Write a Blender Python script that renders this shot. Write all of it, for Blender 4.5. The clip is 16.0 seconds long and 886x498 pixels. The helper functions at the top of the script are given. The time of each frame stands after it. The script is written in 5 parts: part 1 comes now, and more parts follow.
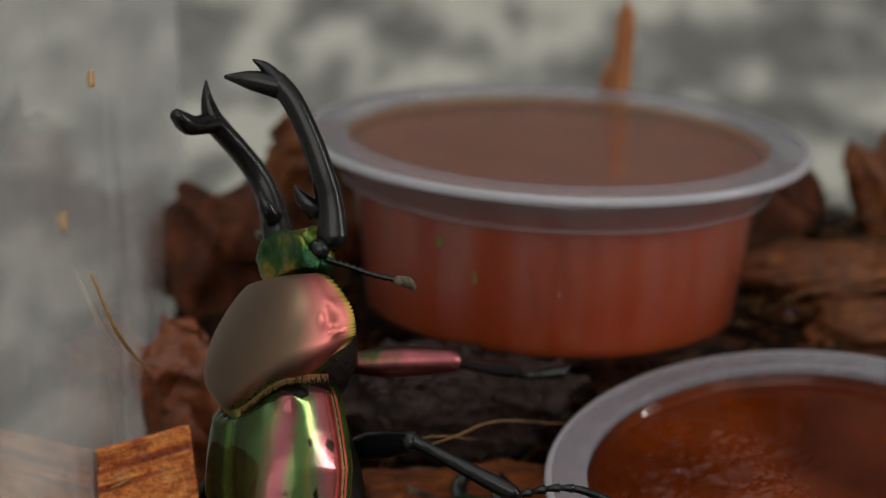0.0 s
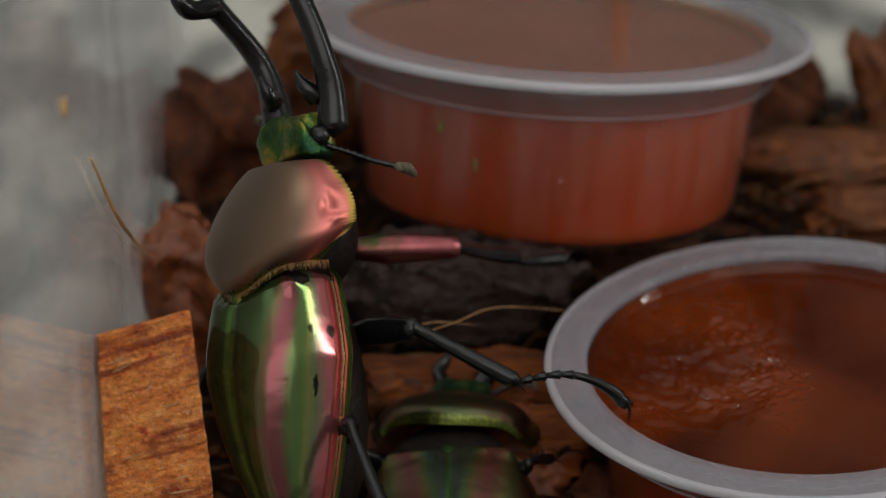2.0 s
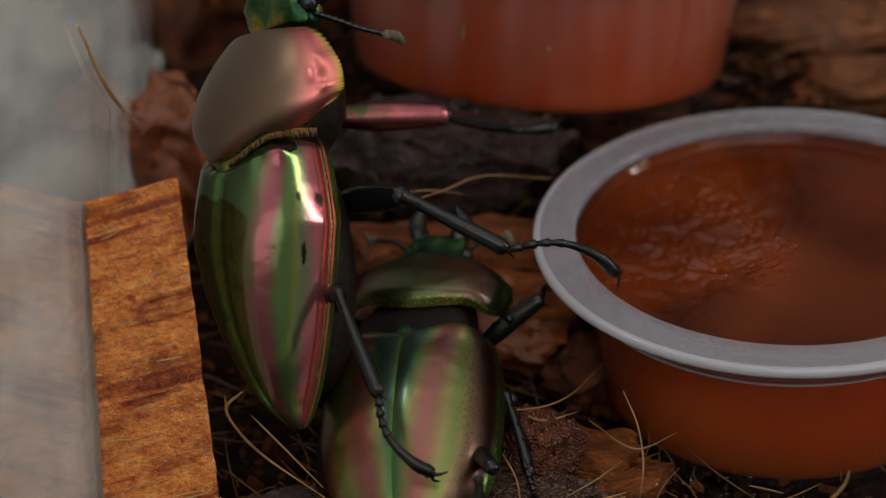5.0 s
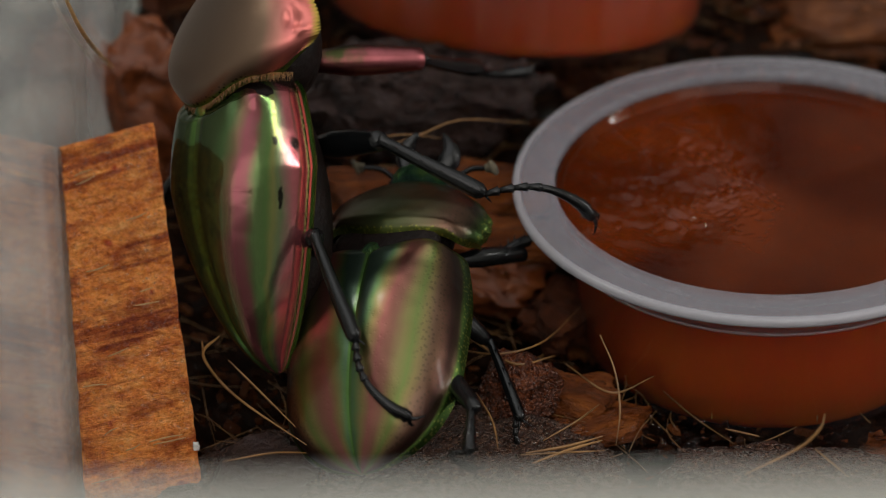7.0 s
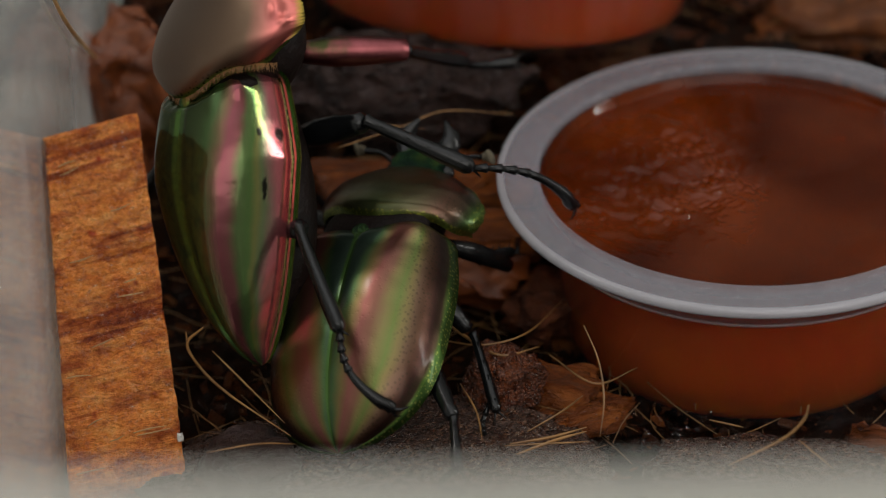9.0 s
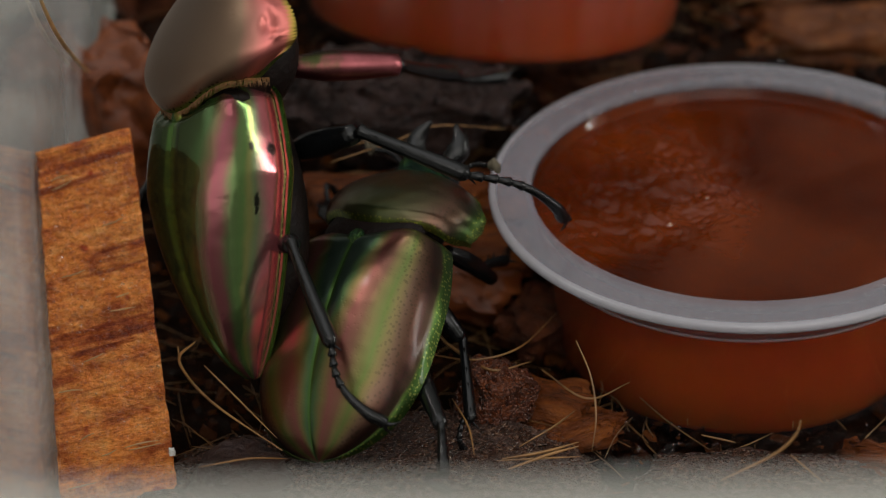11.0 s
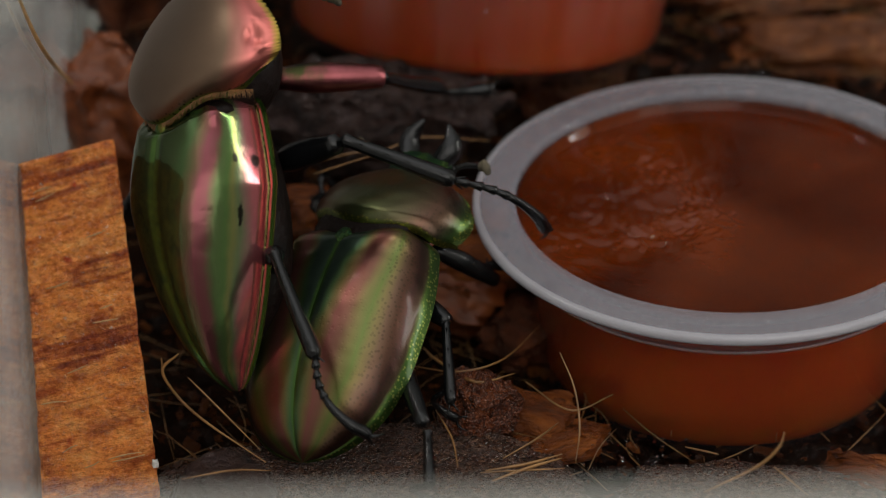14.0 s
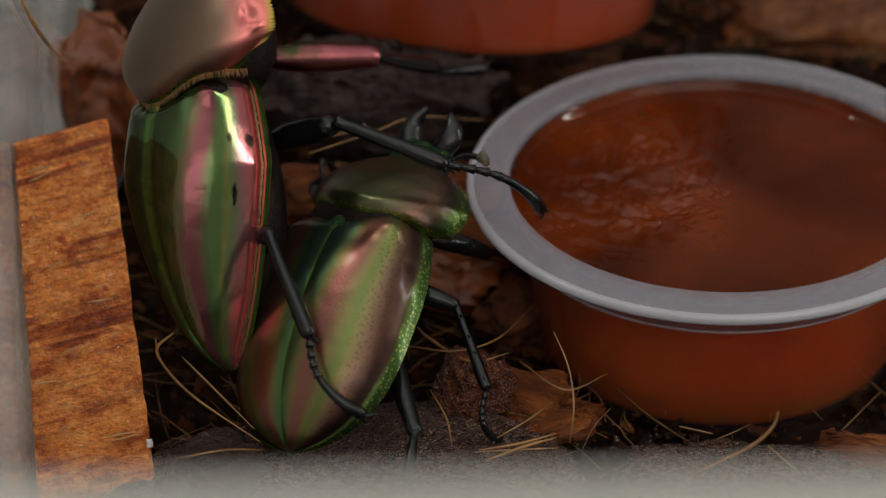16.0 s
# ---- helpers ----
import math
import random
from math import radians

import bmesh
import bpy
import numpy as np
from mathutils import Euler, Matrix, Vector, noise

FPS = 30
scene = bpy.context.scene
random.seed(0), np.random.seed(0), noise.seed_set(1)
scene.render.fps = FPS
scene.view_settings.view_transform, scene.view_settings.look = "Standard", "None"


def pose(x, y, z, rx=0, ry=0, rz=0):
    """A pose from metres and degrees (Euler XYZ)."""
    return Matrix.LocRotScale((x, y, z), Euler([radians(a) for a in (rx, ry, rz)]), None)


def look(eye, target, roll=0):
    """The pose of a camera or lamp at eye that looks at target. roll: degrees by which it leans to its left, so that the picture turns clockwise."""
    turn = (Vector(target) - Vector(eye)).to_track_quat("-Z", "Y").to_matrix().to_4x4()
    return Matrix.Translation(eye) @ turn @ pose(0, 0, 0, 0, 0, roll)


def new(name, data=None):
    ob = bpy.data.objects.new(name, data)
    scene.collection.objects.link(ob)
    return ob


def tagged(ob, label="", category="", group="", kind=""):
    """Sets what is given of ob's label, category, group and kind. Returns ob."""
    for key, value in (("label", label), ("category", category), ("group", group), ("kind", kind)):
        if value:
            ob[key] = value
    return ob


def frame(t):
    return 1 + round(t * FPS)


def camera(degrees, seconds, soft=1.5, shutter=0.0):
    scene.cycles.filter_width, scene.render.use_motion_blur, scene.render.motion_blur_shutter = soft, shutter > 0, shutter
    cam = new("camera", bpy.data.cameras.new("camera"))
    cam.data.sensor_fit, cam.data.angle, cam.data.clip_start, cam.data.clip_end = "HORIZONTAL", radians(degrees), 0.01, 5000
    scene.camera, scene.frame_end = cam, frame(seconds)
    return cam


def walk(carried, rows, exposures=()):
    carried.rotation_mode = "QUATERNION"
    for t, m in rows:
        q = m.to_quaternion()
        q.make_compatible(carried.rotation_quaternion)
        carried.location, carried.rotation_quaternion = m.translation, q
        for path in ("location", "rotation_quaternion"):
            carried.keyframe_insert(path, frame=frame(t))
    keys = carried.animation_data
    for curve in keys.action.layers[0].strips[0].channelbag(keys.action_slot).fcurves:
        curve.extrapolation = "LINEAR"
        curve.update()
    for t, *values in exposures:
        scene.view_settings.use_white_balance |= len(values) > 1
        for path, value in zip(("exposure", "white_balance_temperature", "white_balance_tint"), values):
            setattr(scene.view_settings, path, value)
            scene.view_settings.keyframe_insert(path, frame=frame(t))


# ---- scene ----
EYE = (0.0, 0.0, 0.162)


def aim(yaw, pitch, roll):
    """The camera's pose: degrees to the right, down, and of lean."""
    return pose(*EYE, 0, 0, -yaw) @ pose(0, 0, 0, 90 - pitch) @ pose(0, 0, 0, 0, 0, roll)


cam = camera(18, 16.0, soft=1.0)
cam.data.dof.use_dof = True
cam.data.dof.focus_distance = 0.264
cam.data.dof.aperture_fstop = 21
PATH = [
    (0, aim(-0.036, 23.980, -0.973)),
    (0.5, aim(-0.072, 24.093, -0.952)),
    (1, aim(-0.146, 24.628, -0.926)),
    (1.5, aim(-0.305, 25.383, -0.987)),
    (2, aim(-0.089, 26.309, -0.814)),
    (2.5, aim(-0.157, 27.071, -0.783)),
    (3, aim(-0.154, 27.522, -0.683)),
    (3.5, aim(0.000, 27.948, -0.446)),
    (4, aim(0.008, 28.294, -0.526)),
    (6.5, aim(0.543, 29.961, -0.517)),
    (7, aim(0.689, 30.156, -0.430)),
    (7.5, aim(0.705, 30.297, -0.414)),
    (8, aim(0.946, 30.360, -0.275)),
    (10.5, aim(1.146, 30.159, -0.153)),
    (11, aim(1.250, 30.039, -0.066)),
    (11.5, aim(1.349, 29.964, -0.056)),
    (12, aim(1.393, 30.012, -0.088)),
    (12.5, aim(1.463, 30.000, 0.000)),
    (13, aim(1.592, 30.007, 0.044)),
    (13.5, aim(1.642, 29.927, 0.076)),
    (14, aim(1.634, 29.798, 0.158)),
    (14.5, aim(1.594, 29.715, 0.110)),
    (15, aim(1.733, 29.791, 0.124)),
    (15.5, aim(1.733, 30.056, 0.171)),
    (16, aim(1.773, 30.216, 0.227)),
]
walk(cam, PATH)

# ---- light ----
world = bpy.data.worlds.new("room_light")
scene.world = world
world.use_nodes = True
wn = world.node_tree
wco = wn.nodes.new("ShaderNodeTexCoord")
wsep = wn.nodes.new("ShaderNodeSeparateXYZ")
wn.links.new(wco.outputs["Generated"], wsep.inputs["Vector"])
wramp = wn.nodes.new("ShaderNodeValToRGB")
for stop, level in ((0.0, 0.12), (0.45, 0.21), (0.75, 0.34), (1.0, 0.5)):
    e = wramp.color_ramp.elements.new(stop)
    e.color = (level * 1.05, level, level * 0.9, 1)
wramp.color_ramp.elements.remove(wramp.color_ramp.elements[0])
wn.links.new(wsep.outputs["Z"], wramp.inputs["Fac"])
# Unseen surroundings made brighter on the camera side, dimmer behind the case
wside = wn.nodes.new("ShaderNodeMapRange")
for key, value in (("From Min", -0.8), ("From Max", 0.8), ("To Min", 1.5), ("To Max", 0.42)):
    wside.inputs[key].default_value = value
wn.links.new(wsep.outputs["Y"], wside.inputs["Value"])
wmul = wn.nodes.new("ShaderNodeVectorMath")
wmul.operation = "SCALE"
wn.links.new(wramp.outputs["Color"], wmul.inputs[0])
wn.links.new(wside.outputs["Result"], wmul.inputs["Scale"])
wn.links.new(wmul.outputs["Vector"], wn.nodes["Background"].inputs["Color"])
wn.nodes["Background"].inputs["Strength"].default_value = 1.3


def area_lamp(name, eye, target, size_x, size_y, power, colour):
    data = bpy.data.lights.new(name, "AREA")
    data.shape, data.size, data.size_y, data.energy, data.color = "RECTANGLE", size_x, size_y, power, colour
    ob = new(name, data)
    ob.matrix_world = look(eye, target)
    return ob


area_lamp("window_light", (0.80, 0.19, 0.32), (0.0, 0.24, 0.02), 0.05, 0.6, 1.8, (1.0, 0.97, 0.94))
# Broad unseen lamp added on the camera side as soft fill
area_lamp("camera_side_fill_light", (0.30, -0.75, 0.75), (0.0, 0.24, 0.02), 1.2, 0.8, 4.1, (1.0, 0.97, 0.94))
# Unseen overhead lamp, added for small glints on jelly, bark and mandibles
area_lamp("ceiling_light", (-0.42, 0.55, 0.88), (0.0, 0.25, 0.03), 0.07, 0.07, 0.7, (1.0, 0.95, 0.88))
scene.view_settings.exposure = 0.06


# ---- materials ----
def mat(name):
    m = bpy.data.materials.new(name)
    m.use_nodes = True
    nt = m.node_tree
    return m, nt, nt.nodes["Principled BSDF"]


def node(nt, kind, **values):
    n = nt.nodes.new(kind)
    for k, v in values.items():
        n.inputs[k].default_value = v
    return n


def ramp(nt, fac, stops):
    r = nt.nodes.new("ShaderNodeValToRGB")
    while len(r.color_ramp.elements) < len(stops):
        r.color_ramp.elements.new(0.5)
    for e, (p, c) in zip(r.color_ramp.elements, stops):
        e.position, e.color = p, (*c, 1)
    nt.links.new(fac, r.inputs["Fac"])
    return r.outputs["Color"]


def noise_fac(nt, scale, detail=6.0, rough=0.6, stretch=None):
    co = nt.nodes.new("ShaderNodeTexCoord")
    src = co.outputs["Object"]
    if stretch:
        mp = nt.nodes.new("ShaderNodeMapping")
        mp.inputs["Scale"].default_value = stretch
        nt.links.new(src, mp.inputs["Vector"])
        src = mp.outputs["Vector"]
    n = node(nt, "ShaderNodeTexNoise", Scale=scale, Detail=detail, Roughness=rough)
    nt.links.new(src, n.inputs["Vector"])
    return n.outputs["Fac"]


def bump(nt, bsdf, fac, strength, distance):
    b = node(nt, "ShaderNodeBump", Strength=strength, Distance=distance)
    nt.links.new(fac, b.inputs["Height"])
    nt.links.new(b.outputs["Normal"], bsdf.inputs["Normal"])


def simple(name, stops, scale, rough=0.6, metal=0.0, bump_scale=None, bump_strength=0.4, bump_distance=0.0003, stretch=None, spec=0.5):
    m, nt, b = mat(name)
    nt.links.new(ramp(nt, noise_fac(nt, scale, stretch=stretch), stops), b.inputs["Base Color"])
    b.inputs["Roughness"].default_value = rough
    b.inputs["Metallic"].default_value = metal
    b.inputs["Specular IOR Level"].default_value = spec
    if bump_scale:
        bump(nt, b, noise_fac(nt, bump_scale, stretch=stretch), bump_strength, bump_distance)
    return m


M_SOIL = simple("dark_soil", [(0.3, (0.008, 0.003, 0.0015)), (0.7, (0.05, 0.016, 0.006))], 700, 0.22, bump_scale=2200, bump_strength=1.0, bump_distance=0.003)
M_BARK = simple("bark_flake", [(0.25, (0.016, 0.005, 0.002)), (0.5, (0.075, 0.02, 0.007)), (0.65, (0.14, 0.04, 0.012)), (0.8, (0.22, 0.075, 0.024))], 330, 0.5, bump_scale=1100, bump_strength=0.9, bump_distance=0.0012, spec=0.22)
M_REDBARK = simple("red_wood_chip", [(0.25, (0.03, 0.009, 0.003)), (0.5, (0.1, 0.03, 0.008)), (0.75, (0.22, 0.072, 0.017))], 330, 0.45, bump_scale=800, bump_strength=0.6, bump_distance=0.0006, spec=0.25)
M_GREYBARK = simple("weathered_bark", [(0.3, (0.008, 0.003, 0.0025)), (0.52, (0.035, 0.013, 0.008)), (0.62, (0.04, 0.022, 0.02)), (0.8, (0.1, 0.062, 0.06))], 420, 0.42, bump_scale=1100, bump_strength=1.0, bump_distance=0.0016)
M_MOSS = simple("green_crumb", [(0.3, (0.08, 0.1, 0.02)), (0.7, (0.2, 0.22, 0.05))], 900, 0.7)
M_PALE = simple("pale_crumb", [(0.3, (0.4, 0.38, 0.35)), (0.7, (0.7, 0.68, 0.64))], 900, 0.6)
M_FIBRE = simple("coir_fibre", [(0.3, (0.11, 0.048, 0.013)), (0.7, (0.3, 0.155, 0.05))], 300, 0.4)
M_STRAW = simple("tan_straw", [(0.3, (0.35, 0.2, 0.08)), (0.7, (0.6, 0.38, 0.16))], 300, 0.5)
M_BLACK = simple("black_cuticle", [(0.3, (0.0015, 0.0018, 0.002)), (0.7, (0.004, 0.0045, 0.005))], 300, 0.22, bump_scale=1500, bump_strength=0.2, bump_distance=0.0002, spec=0.38)


def granular(name, stops, scale, rough):
    """Damp corky bark of small glossy grains, each of its own tone."""
    m, nt, b = mat(name)
    co = nt.nodes.new("ShaderNodeTexCoord")
    cell = node(nt, "ShaderNodeTexVoronoi", Scale=scale)
    nt.links.new(co.outputs["Object"], cell.inputs["Vector"])
    split = nt.nodes.new("ShaderNodeSeparateXYZ")
    nt.links.new(cell.outputs["Color"], split.inputs["Vector"])
    blend = node(nt, "ShaderNodeMixRGB", Fac=0.5)
    nt.links.new(split.outputs["X"], blend.inputs["Color1"])
    nt.links.new(noise_fac(nt, scale * 0.2), blend.inputs["Color2"])
    nt.links.new(ramp(nt, blend.outputs["Color"], stops), b.inputs["Base Color"])
    nt.links.new(ramp(nt, noise_fac(nt, scale * 0.35), [(0.4, (rough,) * 3), (0.65, (0.55,) * 3)]), b.inputs["Roughness"])
    high = nt.nodes.new("ShaderNodeMath")
    high.operation = "SUBTRACT"
    high.inputs[0].default_value = 1.0
    nt.links.new(cell.outputs["Distance"], high.inputs[1])
    bump(nt, b, high.outputs[0], 0.8, 0.0006)
    return m


M_GRANULAR = granular("granular_bark", [(0.2, (0.025, 0.006, 0.003)), (0.5, (0.09, 0.024, 0.009)), (0.8, (0.2, 0.06, 0.024))], 3600, 0.08)
M_SLAB = granular("damp_bark_slab", [(0.2, (0.01, 0.004, 0.002)), (0.45, (0.036, 0.014, 0.008)), (0.65, (0.075, 0.033, 0.019)), (0.85, (0.24, 0.14, 0.09))], 4200, 0.08)


def wood_material():
    """Wet rough-sawn wood whose grain rises across the face."""
    m, nt, b = mat("cut_wood")
    co = nt.nodes.new("ShaderNodeTexCoord")
    mp = nt.nodes.new("ShaderNodeMapping")
    mp.inputs["Rotation"].default_value = (0, radians(17), 0)
    nt.links.new(co.outputs["Object"], mp.inputs["Vector"])

    def grain(stretch, scale, detail, roughness, stops, source=mp):
        sc = nt.nodes.new("ShaderNodeMapping")
        sc.inputs["Scale"].default_value = stretch
        nt.links.new(source.outputs[0 if source is mp else "Object"], sc.inputs["Vector"])
        n = node(nt, "ShaderNodeTexNoise", Scale=scale, Detail=detail, Roughness=roughness)
        nt.links.new(sc.outputs["Vector"], n.inputs["Vector"])
        return ramp(nt, n.outputs["Fac"], stops), n.outputs["Fac"]
    colour, _ = grain((0.6, 1, 1.1), 700, 10, 0.75, [(0.3, (0.3, 0.058, 0.01)), (0.43, (0.62, 0.168, 0.03)), (0.56, (0.72, 0.25, 0.055)), (0.75, (0.75, 0.38, 0.12))])
    layers = [
        grain((0.05, 1, 1), 380, 5, 0.65, [(0.34, (0.36, 0.2, 0.15)), (0.39, (0.62, 0.44, 0.36)), (0.43, (1, 1, 1))])[0],
        grain((0.05, 1, 1), 1500, 2, 0.5, [(0.32, (0.7, 0.56, 0.5)), (0.42, (1.03, 1.03, 1.03)), (0.66, (1.05, 1.05, 1.05)), (0.72, (1.2, 1.25, 1.35))])[0],
        grain((0.5, 1, 1), 330, 6, 0.7, [(0.38, (0.5, 0.33, 0.26)), (0.5, (1, 1, 1)), (0.64, (1.15, 1.2, 1.2))])[0],
        grain((1, 1, 1), 230, 3, 0.5, [(0.66, (1, 1, 1)), (0.7, (0.5, 0.14, 0.1))], co)[0],
        grain((0.7, 1, 1), 2300, 4, 0.7, [(0.34, (0.64, 0.5, 0.42)), (0.46, (1.0, 1.0, 1.0)), (0.62, (1.18, 1.25, 1.35))])[0]]
    for other in layers:
        mul = node(nt, "ShaderNodeMixRGB", Fac=1.0)
        mul.blend_type = "MULTIPLY"
        nt.links.new(colour, mul.inputs["Color1"])
        nt.links.new(other, mul.inputs["Color2"])
        colour = mul.outputs["Color"]
    nt.links.new(colour, b.inputs["Base Color"])
    b.inputs["Specular IOR Level"].default_value = 0.5
    nt.links.new(ramp(nt, noise_fac(nt, 1100, 3.0), [(0.45, (0.06,) * 3), (0.65, (0.4,) * 3)]), b.inputs["Roughness"])
    bump(nt, b, grain((0.6, 1, 1), 2000, 4, 0.7, [(0.2, (0, 0, 0)), (0.8, (1, 1, 1))])[1], 1.0, 0.0009)
    return m


M_WOOD = wood_material()


def shell_material(name, stops, rough, puncture, hem=None, grain=1100.0, seam=None, bead=None, pits=(), bead_at=0.915, dark_reflections=(), drift=0.0, groove=False, metal=1.0, coat=0.0, dents=0.0, wander=0.18):
    """Metallic wing-case colour; iridescent sheen and reflections are painted as bands that run along the case, by the
    UV map's v.
    """
    m, nt, b = mat(name)
    uv = nt.nodes.new("ShaderNodeUVMap")
    sep = nt.nodes.new("ShaderNodeSeparateXYZ")
    nt.links.new(uv.outputs["UV"], sep.inputs["Vector"])
    wob = noise_fac(nt, 110, 3.0)
    ma = nt.nodes.new("ShaderNodeMath")
    ma.operation = "MULTIPLY_ADD"
    ma.inputs[1].default_value = wander
    nt.links.new(wob, ma.inputs[0])
    nt.links.new(sep.outputs["Y"], ma.inputs[2])
    sub = nt.nodes.new("ShaderNodeMath")
    sub.operation = "SUBTRACT"
    sub.inputs[1].default_value = wander / 2
    nt.links.new(ma.outputs[0], sub.inputs[0])
    level = sub.outputs[0]
    if drift:
        fore = nt.nodes.new("ShaderNodeMath")
        fore.operation = "SUBTRACT"
        fore.inputs[0].default_value = 1.0
        nt.links.new(sep.outputs["X"], fore.inputs[1])
        power = nt.nodes.new("ShaderNodeMath")
        power.operation = "POWER"
        power.inputs[1].default_value = 4.0
        nt.links.new(fore.outputs[0], power.inputs[0])
        lean = nt.nodes.new("ShaderNodeMath")
        lean.operation = "MULTIPLY_ADD"
        lean.inputs[1].default_value = -drift
        inner = nt.nodes.new("ShaderNodeMapRange")
        for key, value in (("From Min", 0.55), ("From Max", 0.8), ("To Min", 1.0), ("To Max", 0.0)):
            inner.inputs[key].default_value = value
        nt.links.new(sep.outputs["Y"], inner.inputs["Value"])
        weigh = nt.nodes.new("ShaderNodeMath")
        weigh.operation = "MULTIPLY"
        nt.links.new(power.outputs[0], weigh.inputs[0])
        nt.links.new(inner.outputs["Result"], weigh.inputs[1])
        nt.links.new(weigh.outputs[0], lean.inputs[0])
        nt.links.new(level, lean.inputs[2])
        level = lean.outputs[0]
    colour = ramp(nt, level, stops)
    if groove:
        edge = nt.nodes.new("ShaderNodeMixRGB")
        nt.links.new(ramp(nt, sep.outputs["Y"], [(0.862, (0, 0, 0)), (0.872, (1, 1, 1)), (0.9, (1, 1, 1)), (0.912, (0, 0, 0))]), edge.inputs["Fac"])
        nt.links.new(colour, edge.inputs["Color1"])
        edge.inputs["Color2"].default_value = (0.11, 0.095, 0.025, 1)
        colour = edge.outputs["Color"]
    if hem:
        edge = nt.nodes.new("ShaderNodeMixRGB")
        nt.links.new(ramp(nt, sep.outputs["X"], [(0.935, (0, 0, 0)), (0.96, (1, 1, 1))]), edge.inputs["Fac"])
        nt.links.new(colour, edge.inputs["Color1"])
        edge.inputs["Color2"].default_value = (*hem, 1)
        colour = edge.outputs["Color"]
    for tint, stops2 in ((seam, [(0.012, (1, 1, 1)), (0.022, (0, 0, 0))]), (bead, [(bead_at, (0, 0, 0)), (bead_at + 0.015, (1, 1, 1))])):
        if tint:
            edge = nt.nodes.new("ShaderNodeMixRGB")
            nt.links.new(ramp(nt, sep.outputs["Y"], stops2), edge.inputs["Fac"])
            nt.links.new(colour, edge.inputs["Color1"])
            edge.inputs["Color2"].default_value = (*tint, 1)
            colour = edge.outputs["Color"]
    for axis, spacing, reach, tint in pits:
        co = nt.nodes.new("ShaderNodeTexCoord")
        dots = node(nt, "ShaderNodeTexVoronoi", Scale=spacing)
        nt.links.new(co.outputs["Object"], dots.inputs["Vector"])
        dot = ramp(nt, dots.outputs["Distance"], [(0.26, (1, 1, 1)), (0.42, (0, 0, 0))])
        both = node(nt, "ShaderNodeMixRGB", Fac=1.0)
        both.blend_type = "MULTIPLY"
        nt.links.new(dot, both.inputs["Color1"])
        nt.links.new(ramp(nt, sep.outputs[axis], reach), both.inputs["Color2"])
        edge = nt.nodes.new("ShaderNodeMixRGB")
        nt.links.new(both.outputs["Color"], edge.inputs["Fac"])
        nt.links.new(colour, edge.inputs["Color1"])
        edge.inputs["Color2"].default_value = (*tint, 1)
        colour = edge.outputs["Color"]
    # Ragged dark reflections painted into the shell colour
    for at, wide, tall in dark_reflections:
        shift = nt.nodes.new("ShaderNodeVectorMath")
        shift.operation = "SUBTRACT"
        nt.links.new(uv.outputs["UV"], shift.inputs[0])
        shift.inputs[1].default_value = (*at, 0)
        scale = nt.nodes.new("ShaderNodeVectorMath")
        scale.operation = "MULTIPLY"
        nt.links.new(shift.outputs["Vector"], scale.inputs[0])
        scale.inputs[1].default_value = (1 / tall, 1 / wide, 1)
        reach = nt.nodes.new("ShaderNodeVectorMath")
        reach.operation = "LENGTH"
        nt.links.new(scale.outputs["Vector"], reach.inputs[0])
        jag = nt.nodes.new("ShaderNodeMath")
        jag.operation = "MULTIPLY_ADD"
        jag.inputs[1].default_value = 1.25
        nt.links.new(noise_fac(nt, 650, 4.0), jag.inputs[0])
        nt.links.new(reach.outputs["Value"], jag.inputs[2])
        edge = nt.nodes.new("ShaderNodeMixRGB")
        nt.links.new(ramp(nt, jag.outputs[0], [(0.0, (1, 1, 1)), (0.84, (0.95, 0.95, 0.95)), (1.0, (0, 0, 0))]), edge.inputs["Fac"])
        nt.links.new(colour, edge.inputs["Color1"])
        edge.inputs["Color2"].default_value = (0.012, 0.01, 0.008, 1)
        colour = edge.outputs["Color"]
    nt.links.new(colour, b.inputs["Base Color"])
    b.inputs["Metallic"].default_value = metal
    b.inputs["Roughness"].default_value = rough
    b.inputs["Coat Weight"].default_value = coat
    b.inputs["Coat Roughness"].default_value = 0.12
    if puncture:
        co = nt.nodes.new("ShaderNodeTexCoord")
        v = node(nt, "ShaderNodeTexVoronoi", Scale=grain)
        nt.links.new(co.outputs["Object"], v.inputs["Vector"])
        r = ramp(nt, v.outputs["Distance"], [(0.1, (0, 0, 0)), (0.35, (1, 1, 1))])
        fine = node(nt, "ShaderNodeBump", Strength=puncture, Distance=0.0001)
        nt.links.new(r, fine.inputs["Height"])
        if dents:
            wide = node(nt, "ShaderNodeBump", Strength=0.6, Distance=dents)
            nt.links.new(noise_fac(nt, 190, 2.0, 0.5), wide.inputs["Height"])
            nt.links.new(wide.outputs["Normal"], fine.inputs["Normal"])
        nt.links.new(fine.outputs["Normal"], b.inputs["Normal"])
    return m


